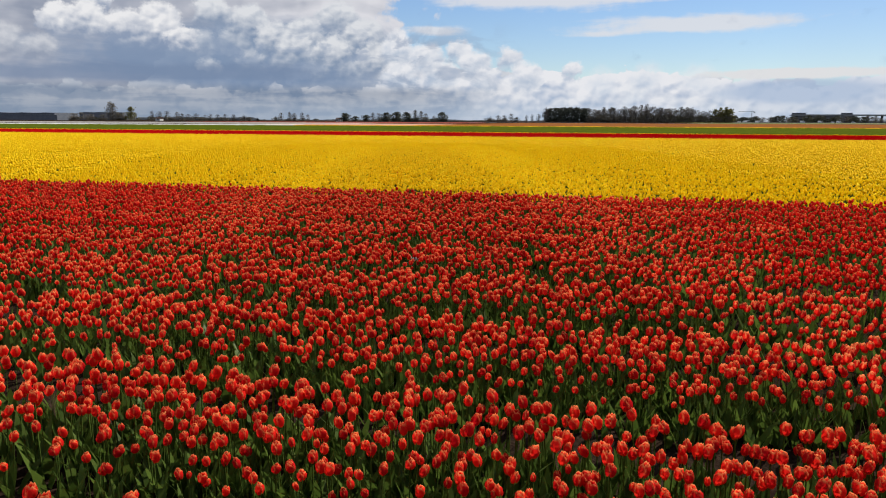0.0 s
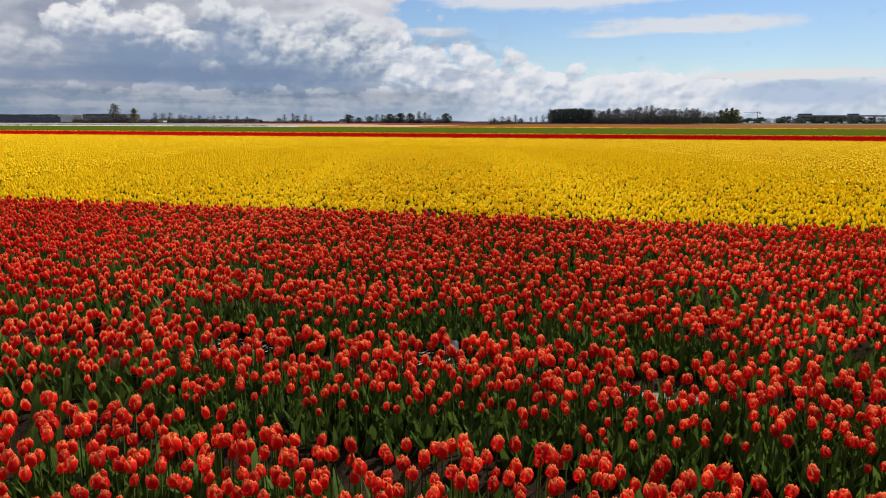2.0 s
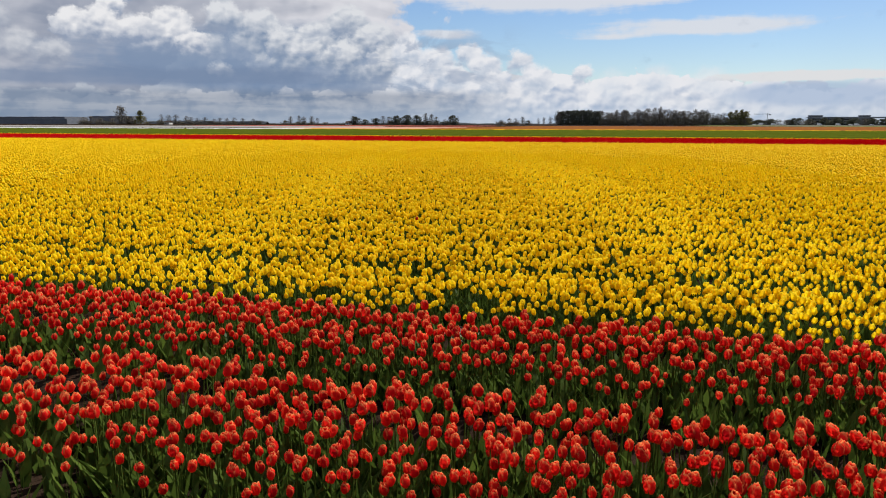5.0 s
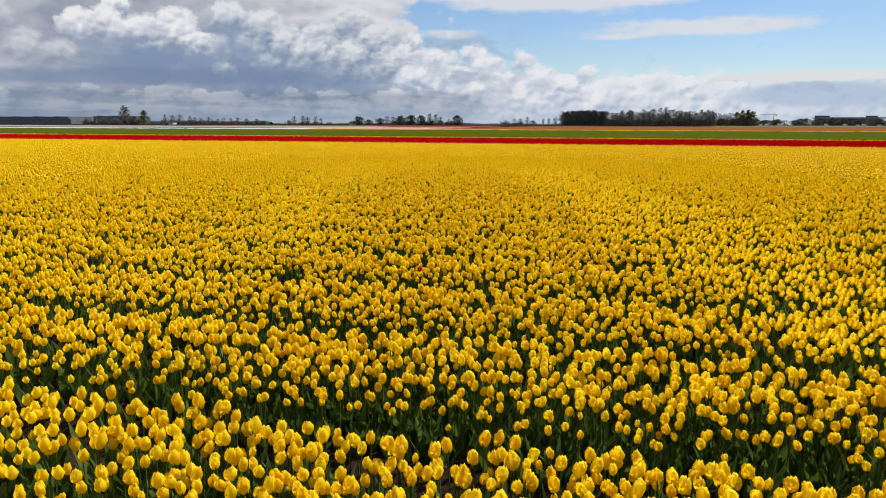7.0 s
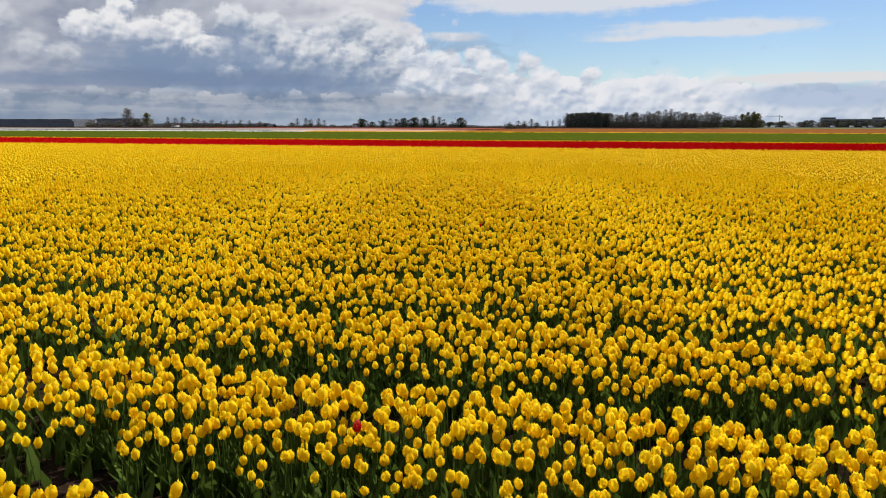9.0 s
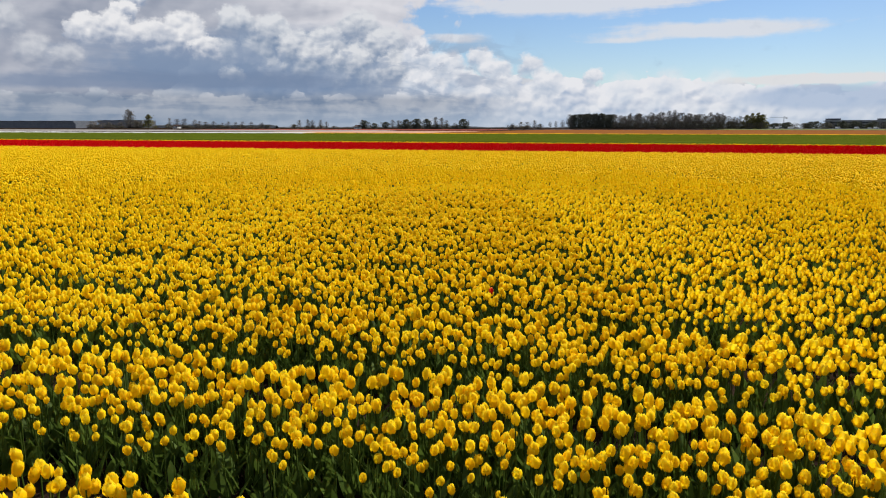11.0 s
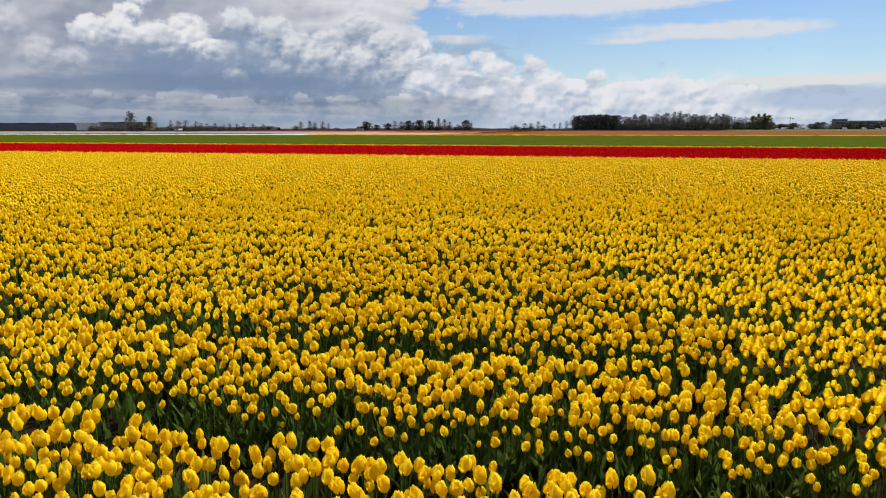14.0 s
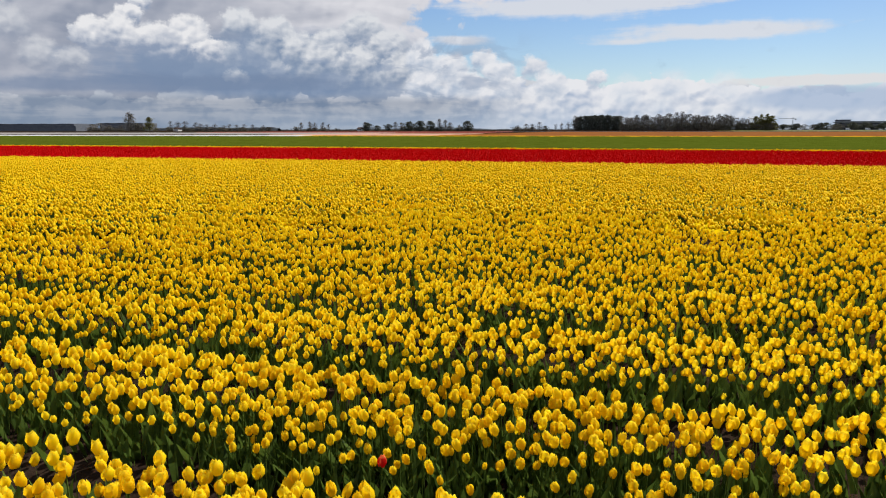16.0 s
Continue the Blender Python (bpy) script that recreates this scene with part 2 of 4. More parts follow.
def thin(k, b, color, share):
    """Lets light through a thin leaf or petal."""
    t = k.tree.nodes.new("ShaderNodeBsdfTranslucent")
    k.link(color, t.inputs[0])
    m = k.tree.nodes.new("ShaderNodeMixShader")
    m.inputs[0].default_value = share
    k.tree.links.new(b.outputs[0], m.inputs[1])
    k.tree.links.new(t.outputs[0], m.inputs[2])
    k.tree.links.new(m.outputs[0], k.tree.nodes["Material Output"].inputs[0])


def petal_attribute(k):
    n = k.tree.nodes.new("ShaderNodeAttribute")
    n.attribute_name = "petal"
    return k.split(n.outputs["Vector"])     # across (-1..1), along (0..1), own random


def petal_material(name, deep, body, rim, rim_amount, share):
    m, k, b = material(name, 0.6, 0.03)
    u, v, own = petal_attribute(k)
    rnd = k.add(k.mul(own, 0.65), k.mul(island(k), 0.35))
    col = k.mix(k.ramp(rnd, 0.1, 0.9), deep, body)
    # rim: the petal's own margin colour plus backlit brightness of the tips, painted in
    edge = k.math("MAXIMUM", k.mul(k.ramp(k.math("ABSOLUTE", u), 0.58, 1.10), k.ramp(v, 0.25, 0.8)), k.ramp(v, 0.77, 1.03))
    grain = k.noise(place(k), 160.0, 3, 0.6)
    edge = k.mul(edge, k.ramp(k.add(grain, k.mul(rnd, 0.5)), 0.35, 0.85))
    col = k.mix(k.mul(edge, rim_amount), col, rim)
    col = k.mix(k.mul(k.ramp(v, 0.16, 0.0), 0.4), col, (0.30, 0.30, 0.03))
    col = k.mix(k.ramp(grain, 0.3, 0.75, 0.0, 0.2), col, deep)
    k.link(col, b.inputs["Base Color"])
    thin(k, b, col, share)
    return m


RED = petal_material("red_petal", (0.52, 0.007, 0.010), (0.84, 0.026, 0.015), (0.99, 0.48, 0.16), 0.84, 0.47)
YELLOW = petal_material("yellow_petal", (0.87, 0.57, 0.004), (0.95, 0.72, 0.009), (0.98, 0.86, 0.07), 0.66, 0.50)
SCARLET = petal_material("scarlet_petal", (0.55, 0.002, 0.003), (0.64, 0.004, 0.004), (0.68, 0.01, 0.005), 0.3, 0.42)


def leaf_material(name, dark, light, share=0.30, rough=0.45, spec=0.0):
    m, k, b = material(name, rough, spec)
    rnd = island(k)
    col = k.mix(rnd, dark, light)
    col = k.mix(k.ramp(k.noise(place(k), 35.0, 4, 0.6), 0.5, 0.8, 0.0, 0.3), col, (0.16, 0.17, 0.04))
    k.link(col, b.inputs["Base Color"])
    thin(k, b, col, share)
    return m


LEAF = leaf_material("tulip_leaf", (0.036, 0.064, 0.010), (0.098, 0.152, 0.024), 0.38, 0.42, 0.12)
STEM = leaf_material("tulip_stem", (0.045, 0.076, 0.012), (0.078, 0.118, 0.022), 0.15)
BUD = leaf_material("spring_leaf", (0.10, 0.10, 0.045), (0.20, 0.18, 0.07), 0.3, 0.8)
# greyed and lightened: the haze before the far trees is in this colour
DARKLEAF = leaf_material("evergreen_leaf", (0.062, 0.068, 0.058), (0.110, 0.114, 0.092), 0.25, 0.8)


def plain(name, dark, light, scale, rough=0.9, bump_strength=0.3, bump_distance=0.02):
    """An earthy or built surface with variation at two scales."""
    m, k, b = material(name, rough, 0.0)
    p = place(k)
    broad, fine = k.noise(p, scale, 5, 0.6, 0.3), k.noise(p, scale * 14, 5, 0.65)
    col = k.mix(k.ramp(k.add(k.mul(broad, 0.6), k.mul(fine, 0.4)), 0.32, 0.68), dark, light)
    k.link(col, b.inputs["Base Color"])
    bump(k, b, fine, bump_strength, bump_distance)
    return m


SOIL = plain("field_soil", (0.011, 0.007, 0.005), (0.034, 0.022, 0.015), 1.7, 0.92, 0.8, 0.03)
STRAW = plain("straw_and_mud", (0.16, 0.13, 0.10), (0.46, 0.42, 0.36), 9.0, 0.5, 0.8, 0.02)
WETMUD = plain("wet_mud", (0.13, 0.105, 0.085), (0.24, 0.20, 0.17), 3.0, 0.16, 0.15, 0.01)
WETMUD.node_tree.nodes["Principled BSDF"].inputs["Specular IOR Level"].default_value = 0.4
# bark and twig colours raised to carry the haze of the distance
BARK = plain("bark", (0.06, 0.052, 0.045), (0.13, 0.11, 0.09), 1.2, 0.95)
TWIG = plain("twigs", (0.125, 0.115, 0.105), (0.21, 0.19, 0.165), 0.4, 0.95)
BRUSH = plain("brown_twigs", (0.095, 0.088, 0.070), (0.17, 0.15, 0.115), 0.3, 0.95)
# blue-grey because distance haze is painted into the colour of the woods
HAZEWOOD = plain("far_wood_haze", (0.07, 0.078, 0.085), (0.12, 0.13, 0.14), 0.05, 0.95)
CROPGROUND = plain("crop_ground", (0.046, 0.062, 0.005), (0.070, 0.088, 0.010), 0.35, 0.85, 0.8, 0.15)
SHED = plain("shed_cladding", (0.13, 0.14, 0.16), (0.18, 0.19, 0.21), 0.25, 0.6)
SHEDROOF = plain("shed_roof", (0.055, 0.06, 0.07), (0.085, 0.09, 0.10), 0.2, 0.55)
CONCRETE = plain("concrete", (0.20, 0.21, 0.22), (0.32, 0.33, 0.34), 0.2, 0.8)
DARKSTEEL = plain("dark_steel", (0.035, 0.04, 0.05), (0.07, 0.075, 0.085), 0.3, 0.5)
WHITEWALL = plain("white_plaster", (0.62, 0.60, 0.57), (0.80, 0.79, 0.76), 0.3, 0.8)
ROOFTILE = plain("roof_tile", (0.05, 0.036, 0.032), (0.085, 0.06, 0.05), 0.6, 0.8)
ASPHALT = plain("asphalt", (0.16, 0.16, 0.17), (0.24, 0.24, 0.25), 0.3, 0.85)
WHITEPAINT = plain("white_paint", (0.70, 0.71, 0.72), (0.84, 0.84, 0.84), 0.6, 0.35)
TYRE = plain("tyre", (0.015, 0.015, 0.016), (0.03, 0.03, 0.03), 4.0, 0.8)
GLASSDARK, gk, gb = material("window_glass", 0.08, 0.5)
gb.inputs["Base Color"].default_value = (0.02, 0.025, 0.03, 1)
SCRAP = plain("pale_film", (0.55, 0.56, 0.56), (0.80, 0.80, 0.78), 12.0, 0.35)


def bloom_band(name, a_col, b_col, c_col, scale=1.2):
    m, k, b = material(name, 0.95, 0.0)
    p = place(k)
    col = k.mix(k.ramp(k.noise(p, scale, 5, 0.65), 0.35, 0.65), a_col, b_col)
    col = k.mix(k.ramp(k.noise(p, scale * 7, 3, 0.6), 0.55, 0.72, 0.0, 0.5), col, c_col)
    k.link(col, b.inputs["Base Color"])
    return m


# ---- mesh helpers ----
rng = np.random.default_rng(11)


def mesh_from(name, verts, tris, mats, mat_index=None, petal=None, smooth=True):
    """A triangle mesh out of arrays."""
    me = bpy.data.meshes.new(name)
    verts, tris = np.asarray(verts, np.float32), np.asarray(tris, np.int32)
    me.vertices.add(len(verts))
    me.vertices.foreach_set("co", verts.ravel())
    me.loops.add(tris.size)
    me.loops.foreach_set("vertex_index", tris.ravel())
    me.polygons.add(len(tris))
    me.polygons.foreach_set("loop_start", np.arange(0, tris.size, 3, dtype=np.int32))
    for m in mats:
        me.materials.append(m)
    if mat_index is not None:
        me.polygons.foreach_set("material_index", np.asarray(mat_index, np.int32))
    me.polygons.foreach_set("use_smooth", np.full(len(tris), smooth) if isinstance(smooth, bool) else smooth)
    if petal is not None:
        at = me.attributes.new("petal", "FLOAT_VECTOR", "POINT")
        at.data.foreach_set("vector", np.asarray(petal, np.float32).ravel())
    me.update(calc_edges=True)
    return me


def part(name, bm, mat, parent, label=""):
    me = bpy.data.meshes.new(name)
    bm.to_mesh(me)
    bm.free()
    me.materials.append(mat)
    ob = new(name, me)
    ob.parent = parent
    return tagged(ob, label)


def box(bm, x0, x1, y0, y1, z0, z1, bevel=0.0):
    r = bmesh.ops.create_cube(bm, size=1.0)
    bmesh.ops.scale(bm, vec=(x1 - x0, y1 - y0, z1 - z0), verts=r["verts"])
    bmesh.ops.translate(bm, vec=((x0 + x1) / 2, (y0 + y1) / 2, (z0 + z1) / 2), verts=r["verts"])
    if bevel:
        es = list({e for v in r["verts"] for e in v.link_edges})
        bmesh.ops.bevel(bm, geom=es, offset=bevel, segments=2, affect="EDGES")
    return bm


def boxed(name, mat, parent, *dims, bevel=0.0, label=""):
    return part(name, box(bmesh.new(), *dims, bevel=bevel), mat, parent, label)


def grid_tris(rows, cols):
    t = []
    for r in range(rows - 1):
        for c in range(cols - 1):
            i = r * cols + c
            t += [(i, i + 1, i + cols + 1), (i, i + cols + 1, i + cols)]
    return t


# ---- tulip shapes ----
class Shape:
    """Verts, triangles, material index (0 petal, 1 leaf, 2 stem) and petal coordinates."""

    def __init__(self):
        self.v, self.t, self.m, self.p = [], [], [], []
        self.flat = False

    def put(self, verts, tris, mat, petal=None):
        base = len(self.v)
        self.v += [tuple(x) for x in verts]
        self.t += [(a + base, b + base, c + base) for a, b, c in tris]
        self.m += [mat] * len(tris)
        self.p += petal if petal else [(0.0, 0.5)] * len(verts)
        return self


def petal_grid(turn, radius, height, z0, half, rows, flare, rnd, cols=3):
    """One cupped petal of a bloom standing on its stem at z0."""
    verts, attr = [], []
    for v in rows:
        r = radius * (0.30 + 0.70 * math.sin(math.pi * min(1.0, 0.15 + 0.78 * v) * 0.92)) if v < 0.999 else radius * (0.50 + flare)
        w = half * (0.45 + 0.55 * math.sin(math.pi * (0.15 + 0.55 * v))) if v < 0.999 else half * 0.36
        for c in range(cols):
            u = -1 + 2 * c / (cols - 1)
            ang = turn + u * w + rnd.uniform(-0.05, 0.05)
            rr = r * (1.0 - 0.07 * abs(u)) * rnd.uniform(0.95, 1.05)
            zz = z0 + height * (v - 0.05 * abs(u) * (v > 0.5)) + rnd.uniform(-0.002, 0.002) * (2.2 if v > 0.9 else 1.0)
            verts.append((rr * math.cos(ang), rr * math.sin(ang), zz))
            attr.append((u, v))
    return verts, grid_tris(len(rows), cols), attr


def leaf_grid(turn, length, width, lean, rnd, rows=4, reach=0.0):
    """A long tulip leaf that rises and bends outward."""
    verts = []
    ca, sa = math.cos(turn), math.sin(turn)
    for i in range(rows):
        s = i / (rows - 1)
        out = 0.008 + reach + length * (lean * s + 0.35 * lean * s * s)
        z = length * (0.98 * s - 0.30 * lean * s * s * s)
        w = width * (0.35 + 0.65 * math.sin(math.pi * (0.12 + 0.70 * s))) * (1 - s ** 5) + 0.001
        tw = rnd.uniform(-0.3, 0.3) * s
        for side in (-1, 1):
            px, py = -sa * math.cos(tw) + ca * math.sin(tw), ca * math.cos(tw) + sa * math.sin(tw)
            verts.append((ca * out + side * w * px, sa * out + side * w * py, z + side * w * 0.25))
    return verts, grid_tris(rows, 2)


def stem_prism(height, radius, bend, sides=3):
    verts = []
    for z, b in ((-0.03, 0.0), (height, bend)):
        for i in range(sides):
            ang = 2 * math.pi * i / sides
            verts.append((b + radius * math.cos(ang), radius * math.sin(ang), z))
    tris = []
    for i in range(sides):
        j = (i + 1) % sides
        tris += [(i, j, sides + j), (i, sides + j, sides + i)]
    return verts, tris


STEM_H = 0.420


def bloom_petals(rnd):
    """The petals of one bloom: three outer, three inner."""
    r, h, flare, turn = rnd.uniform(0.0260, 0.0325), rnd.uniform(0.055, 0.070), rnd.uniform(-0.10, 0.12), rnd.uniform(0, 6.28)
    outer = [petal_grid(turn + i * 2.094, r, h * rnd.uniform(0.94, 1.04), STEM_H, 1.12, (0, 0.3, 0.68, 1.0), flare + rnd.uniform(-0.08, 0.1), rnd) for i in range(3)]
    inner = [petal_grid(turn + 1.047 + i * 2.094, r * 0.86, h * rnd.uniform(0.97, 1.06), STEM_H, 1.05, (0.45, 1.0), flare - 0.05, rnd) for i in range(3)]
    return outer, inner


def near_tulip(rnd, small=1.0):
    s = Shape()
    outer, inner = bloom_petals(rnd)
    for v, t, p in outer + inner:
        s.put([(x * small, y * small, STEM_H + (z - STEM_H) * (0.4 + 0.6 * small)) for x, y, z in v], t, 0, p)
    s.put(*stem_prism(STEM_H + 0.01, 0.0042, 0.0), 2)
    turn = rnd.uniform(0, 6.28)
    for i in range(3):
        s.put(*leaf_grid(turn + i * 2.2 + rnd.uniform(-0.4, 0.4), rnd.uniform(0.22, 0.34), rnd.uniform(0.020, 0.038), rnd.uniform(0.12, 0.46), rnd, 3 + i // 2), 1)
    return s


def lathe(rings, sides, rnd, lobed=0.0):
    verts, attr = [], []
    for z, r, v in rings:
        for i in range(sides):
            ang = 2 * math.pi * i / sides
            lift = lobed * (1 if i % 2 else -1) * (v > 0.9)
            verts.append((r * math.cos(ang) * rnd.uniform(0.93, 1.07), r * math.sin(ang) * rnd.uniform(0.93, 1.07), z + lift))
            attr.append((1.0 if i % 2 else 0.0, v))
    tris = []
    for k in range(len(rings) - 1):
        for i in range(sides):
            j = (i + 1) % sides
            a, b, c, d = k * sides + i, k * sides + j, (k + 1) * sides + j, (k + 1) * sides + i
            tris += [(a, b, c), (a, c, d)]
    return verts, tris, attr


def middle_tulip(rnd):
    s = Shape()
    r, h = rnd.uniform(0.0260, 0.0315), rnd.uniform(0.056, 0.070)
    v, t, p = lathe(((STEM_H, r * 0.55, 0.0), (STEM_H + h * 0.48, r, 0.45), (STEM_H + h * 0.97, r * rnd.uniform(0.46, 0.64), 1.0)), 6, rnd, 0.005)
    s.put(v, t, 0, p)
    s.put([(-0.004, 0, -0.02), (0.004, 0, -0.02), (0.003, 0, STEM_H + 0.01)], [(0, 1, 2)], 2)
    turn = rnd.uniform(0, 6.28)
    s.put(*leaf_grid(turn, rnd.uniform(0.25, 0.35), rnd.uniform(0.030, 0.046), rnd.uniform(0.1, 0.35), rnd, 3), 1)
    return s


def tiny_tulip(rnd, r, low):
    """Three petals leaning together, for beds that stay far off."""
    verts, attr = [(0, 0, STEM_H + 0.048)], [(0.95, 0.95)]
    for i in range(3):
        ang = 2.094 * i + rnd.uniform(-0.3, 0.3)
        verts.append((r * math.cos(ang), r * math.sin(ang), STEM_H - low * rnd.uniform(0.6, 1.2)))
        attr.append((0.55, 0.5))
    s = Shape().put(verts, [(1, 2, 0), (2, 3, 0), (3, 1, 0)], 0, attr)
    s.flat = True
    return s


def cup_tulip(rnd):
    """A small four-sided cup, narrower at the top, with one leaf."""
    s = Shape()
    r, h = rnd.uniform(0.0275, 0.0320), rnd.uniform(0.057, 0.068)
    v, t, p = lathe(((STEM_H, r * 0.62, 0.05), (STEM_H + h * 0.5, r, 0.5), (STEM_H + h * 0.98, r * rnd.uniform(0.42, 0.60), 0.95)), 4, rnd, 0.004)
    s.put(v, t, 0, [(0.8 if u > 0.5 else 0.3, a) for u, a in p])
    tn = rnd.uniform(0, 3.14)
    x, y = math.cos(tn), math.sin(tn)
    return s.put([(-0.035 * y, 0.035 * x, 0.0), (0.035 * y, -0.035 * x, 0.0), (0.06 * x, 0.06 * y, 0.30)], [(0, 1, 2)], 1)


def egg_tulip(rnd):
    """A closed bloom of six faces, for beds farther off."""
    r, h = rnd.uniform(0.030, 0.036), rnd.uniform(0.060, 0.072)
    verts, attr = [(0, 0, STEM_H - 0.008)], [(0.2, 0.1)]
    for i in range(3):
        ang = 2.094 * i + rnd.uniform(-0.3, 0.3)
        verts.append((r * math.cos(ang), r * math.sin(ang), STEM_H + h * rnd.uniform(0.18, 0.38)))
        attr.append((0.5, 0.6))
    verts.append((rnd.uniform(-0.006, 0.006), rnd.uniform(-0.006, 0.006), STEM_H + h))
    attr.append((0.95, 1.0))
    tris = [t for i in range(3) for t in ((0, 1 + (i + 1) % 3, 1 + i), (1 + i, 1 + (i + 1) % 3, 4))]
    return Shape().put(verts, tris, 0, attr)


shape_rnd = random.Random(5)
NEAR = [near_tulip(shape_rnd) for _ in range(11)] + [near_tulip(shape_rnd, 0.62)]
MIDDLE = [middle_tulip(shape_rnd) for _ in range(5)]
SMALL = [cup_tulip(shape_rnd) for _ in range(5)]
FAR = [egg_tulip(shape_rnd) for _ in range(6)]
FARTHEST = [tiny_tulip(shape_rnd, 0.052, 0.022) for _ in range(4)]


def planted(kinds):
    """Arrays of many plants: kinds is a list of (shapes, positions, turns, tilts, sizes)."""
    V, T, M, P, S, base = [], [], [], [], [], 0
    for shapes, pos, turn, tilt, size in kinds:
        if not len(pos):
            continue
        pick = rng.integers(0, len(shapes), len(pos))
        for i, s in enumerate(shapes):
            sel = np.nonzero(pick == i)[0]
            if not len(sel):
                continue
            v = np.array(s.v)
            n, k = len(sel), len(v)
            c, sn = np.cos(turn[sel])[:, None], np.sin(turn[sel])[:, None]
            sz = size[sel][:, None]
            x = (v[:, 0] * c - v[:, 1] * sn) * sz
            y = (v[:, 0] * sn + v[:, 1] * c) * sz
            z = np.repeat(v[None, :, 2], n, 0) * sz
            lean = np.maximum(z, 0) * np.maximum(z, 0) / 0.42
            x = x + lean * tilt[sel, 0][:, None] + pos[sel, 0][:, None]
            y = y + lean * tilt[sel, 1][:, None] + pos[sel, 1][:, None]
            z = z + pos[sel, 2][:, None]
            V.append(np.stack([x, y, z], -1).reshape(-1, 3))
            T.append((np.array(s.t)[None] + (base + np.arange(n) * k)[:, None, None]).reshape(-1, 3))
            M.append(np.tile(np.array(s.m), n))
            S.append(np.full(n * len(s.t), not s.flat))
            own = np.repeat(rng.random(n), k)
            P.append(np.column_stack([np.tile(np.array(s.p, float), (n, 1)), own]))
            base += n * k
    return np.concatenate(V), np.concatenate(T), np.concatenate(M), np.concatenate(P), np.concatenate(S)


# ---- beds ----
PLAN = 1.148           # metres to a unit of the far plan
FIRST = -2.4
FAR_EDGES = [-0.93, 0.62, 2.17, 3.71, 5.26, 6.81, 8.36, 9.85, 11.47, 13.09, 14.70]       # red beds
FAR_EDGES += [16.26, 17.77] + [17.77 + 1.51 * i for i in range(1, 8)] + [29.76, 31.28, 32.80, 34.16, 35.74, 37.21, 38.58]
FAR_EDGES += [38.58 + 1.517 * i for i in range(1, 20)]
RED_BEDS = 11
LEFT, RIGHT = -70.0, 25.0
GAP = 0.46
PATH_A, PATH_B = np.array((0.3, -1.0)), np.array((-9.9, 35.6))
# bare spots among the plants: x, y, radius
BARE = [(-4.45, 15.55, 0.20), (-4.42, 8.98, 0.27), (-2.63, 9.00, 0.30), (-1.72, 8.86, 0.24), (-0.92, 8.84, 0.30)]


def bed_height(y):
    """The soil is a little higher under the beds than in the gaps."""
    y = np.asarray(y, float)
    d = np.full(y.shape, 9.0)
    for e_ in FAR_EDGES:
        d = np.minimum(d, np.abs(y - (e_ + GAP / 2)))
    return 0.05 * np.clip((d - 0.10) / 0.14, 0, 1)


def wave(x, seed):
    return 0.035 * np.sin(x * 1.3 + seed) + 0.025 * np.sin(x * 3.1 + 2.1 * seed) + 0.02 * np.sin(x * 7.7 + 0.7 * seed)


def in_sight(x, y):
    """The stretch of the fields that opens ahead of the path."""
    return (x > -1.10 * y - 4.0) & (x < 0.34 * y + 3.5)


def path_distance(x, y):
    d = PATH_B - PATH_A
    s = np.clip(((x - PATH_A[0]) * d[0] + (y - PATH_A[1]) * d[1]) / (d @ d), 0, 1)
    return np.hypot(x - PATH_A[0] - s * d[0], y - PATH_A[1] - s * d[1])


def scatter(x0, x1, y0, y1, per_m2):
    s = 1 / math.sqrt(per_m2)
    nx, ny = max(1, round((x1 - x0) / s)), max(1, round((y1 - y0) / s))
    gx, gy = np.meshgrid(np.arange(nx), np.arange(ny))
    gx, gy = gx.ravel() + rng.uniform(-0.05, 1.05, nx * ny), gy.ravel() + rng.uniform(-0.05, 1.05, nx * ny)
    return x0 + gx * (x1 - x0) / nx, y0 + gy * (y1 - y0) / ny


HANDFUL = {"red": [], "yellow": []}
CHOSEN = {"red": ((-2.6, -0.6), (4.1, 5.3)), "yellow": ((-7.0, -5.0), (19.9, 21.1))}


def with_canopy(arrays, x0, x1, y0, y1, where, bloom):
    """Closes the gaps between far blooms with a low, uneven layer of leaves and lower blooms."""
    V, T, M, P, S = arrays
    nx, ny = int((x1 - x0) / 0.42), 6
    x, y = np.meshgrid(np.linspace(x0, x1, nx), np.linspace(y0 + 0.05, y1 - 0.05, ny))
    x, y = x + rng.uniform(-0.1, 0.1, x.shape), y + rng.uniform(-0.05, 0.05, x.shape)
    z = 0.320 + rng.uniform(-0.05, 0.05, x.shape)
    z[0], z[-1] = 0.02, 0.02
    t = np.array(grid_tris(ny, nx))
    c = np.stack([x.ravel()[t].mean(1), y.ravel()[t].mean(1)])
    inside = where(c[0], c[1])
    share = bloom(c[0][inside], c[1][inside])
    t = t[inside] + len(V)
    kind = 2 * (rng.random(len(t)) > share).astype(int)
    V = np.concatenate([V, np.column_stack([x.ravel(), y.ravel(), z.ravel()])])
    P = np.concatenate([P, np.column_stack([np.full(x.size, 0.2), np.full(x.size, 0.4), rng.random(x.size)])])
    return V, np.concatenate([T, t]), np.concatenate([M, kind]), P, np.concatenate([S, np.zeros(len(t), bool)])


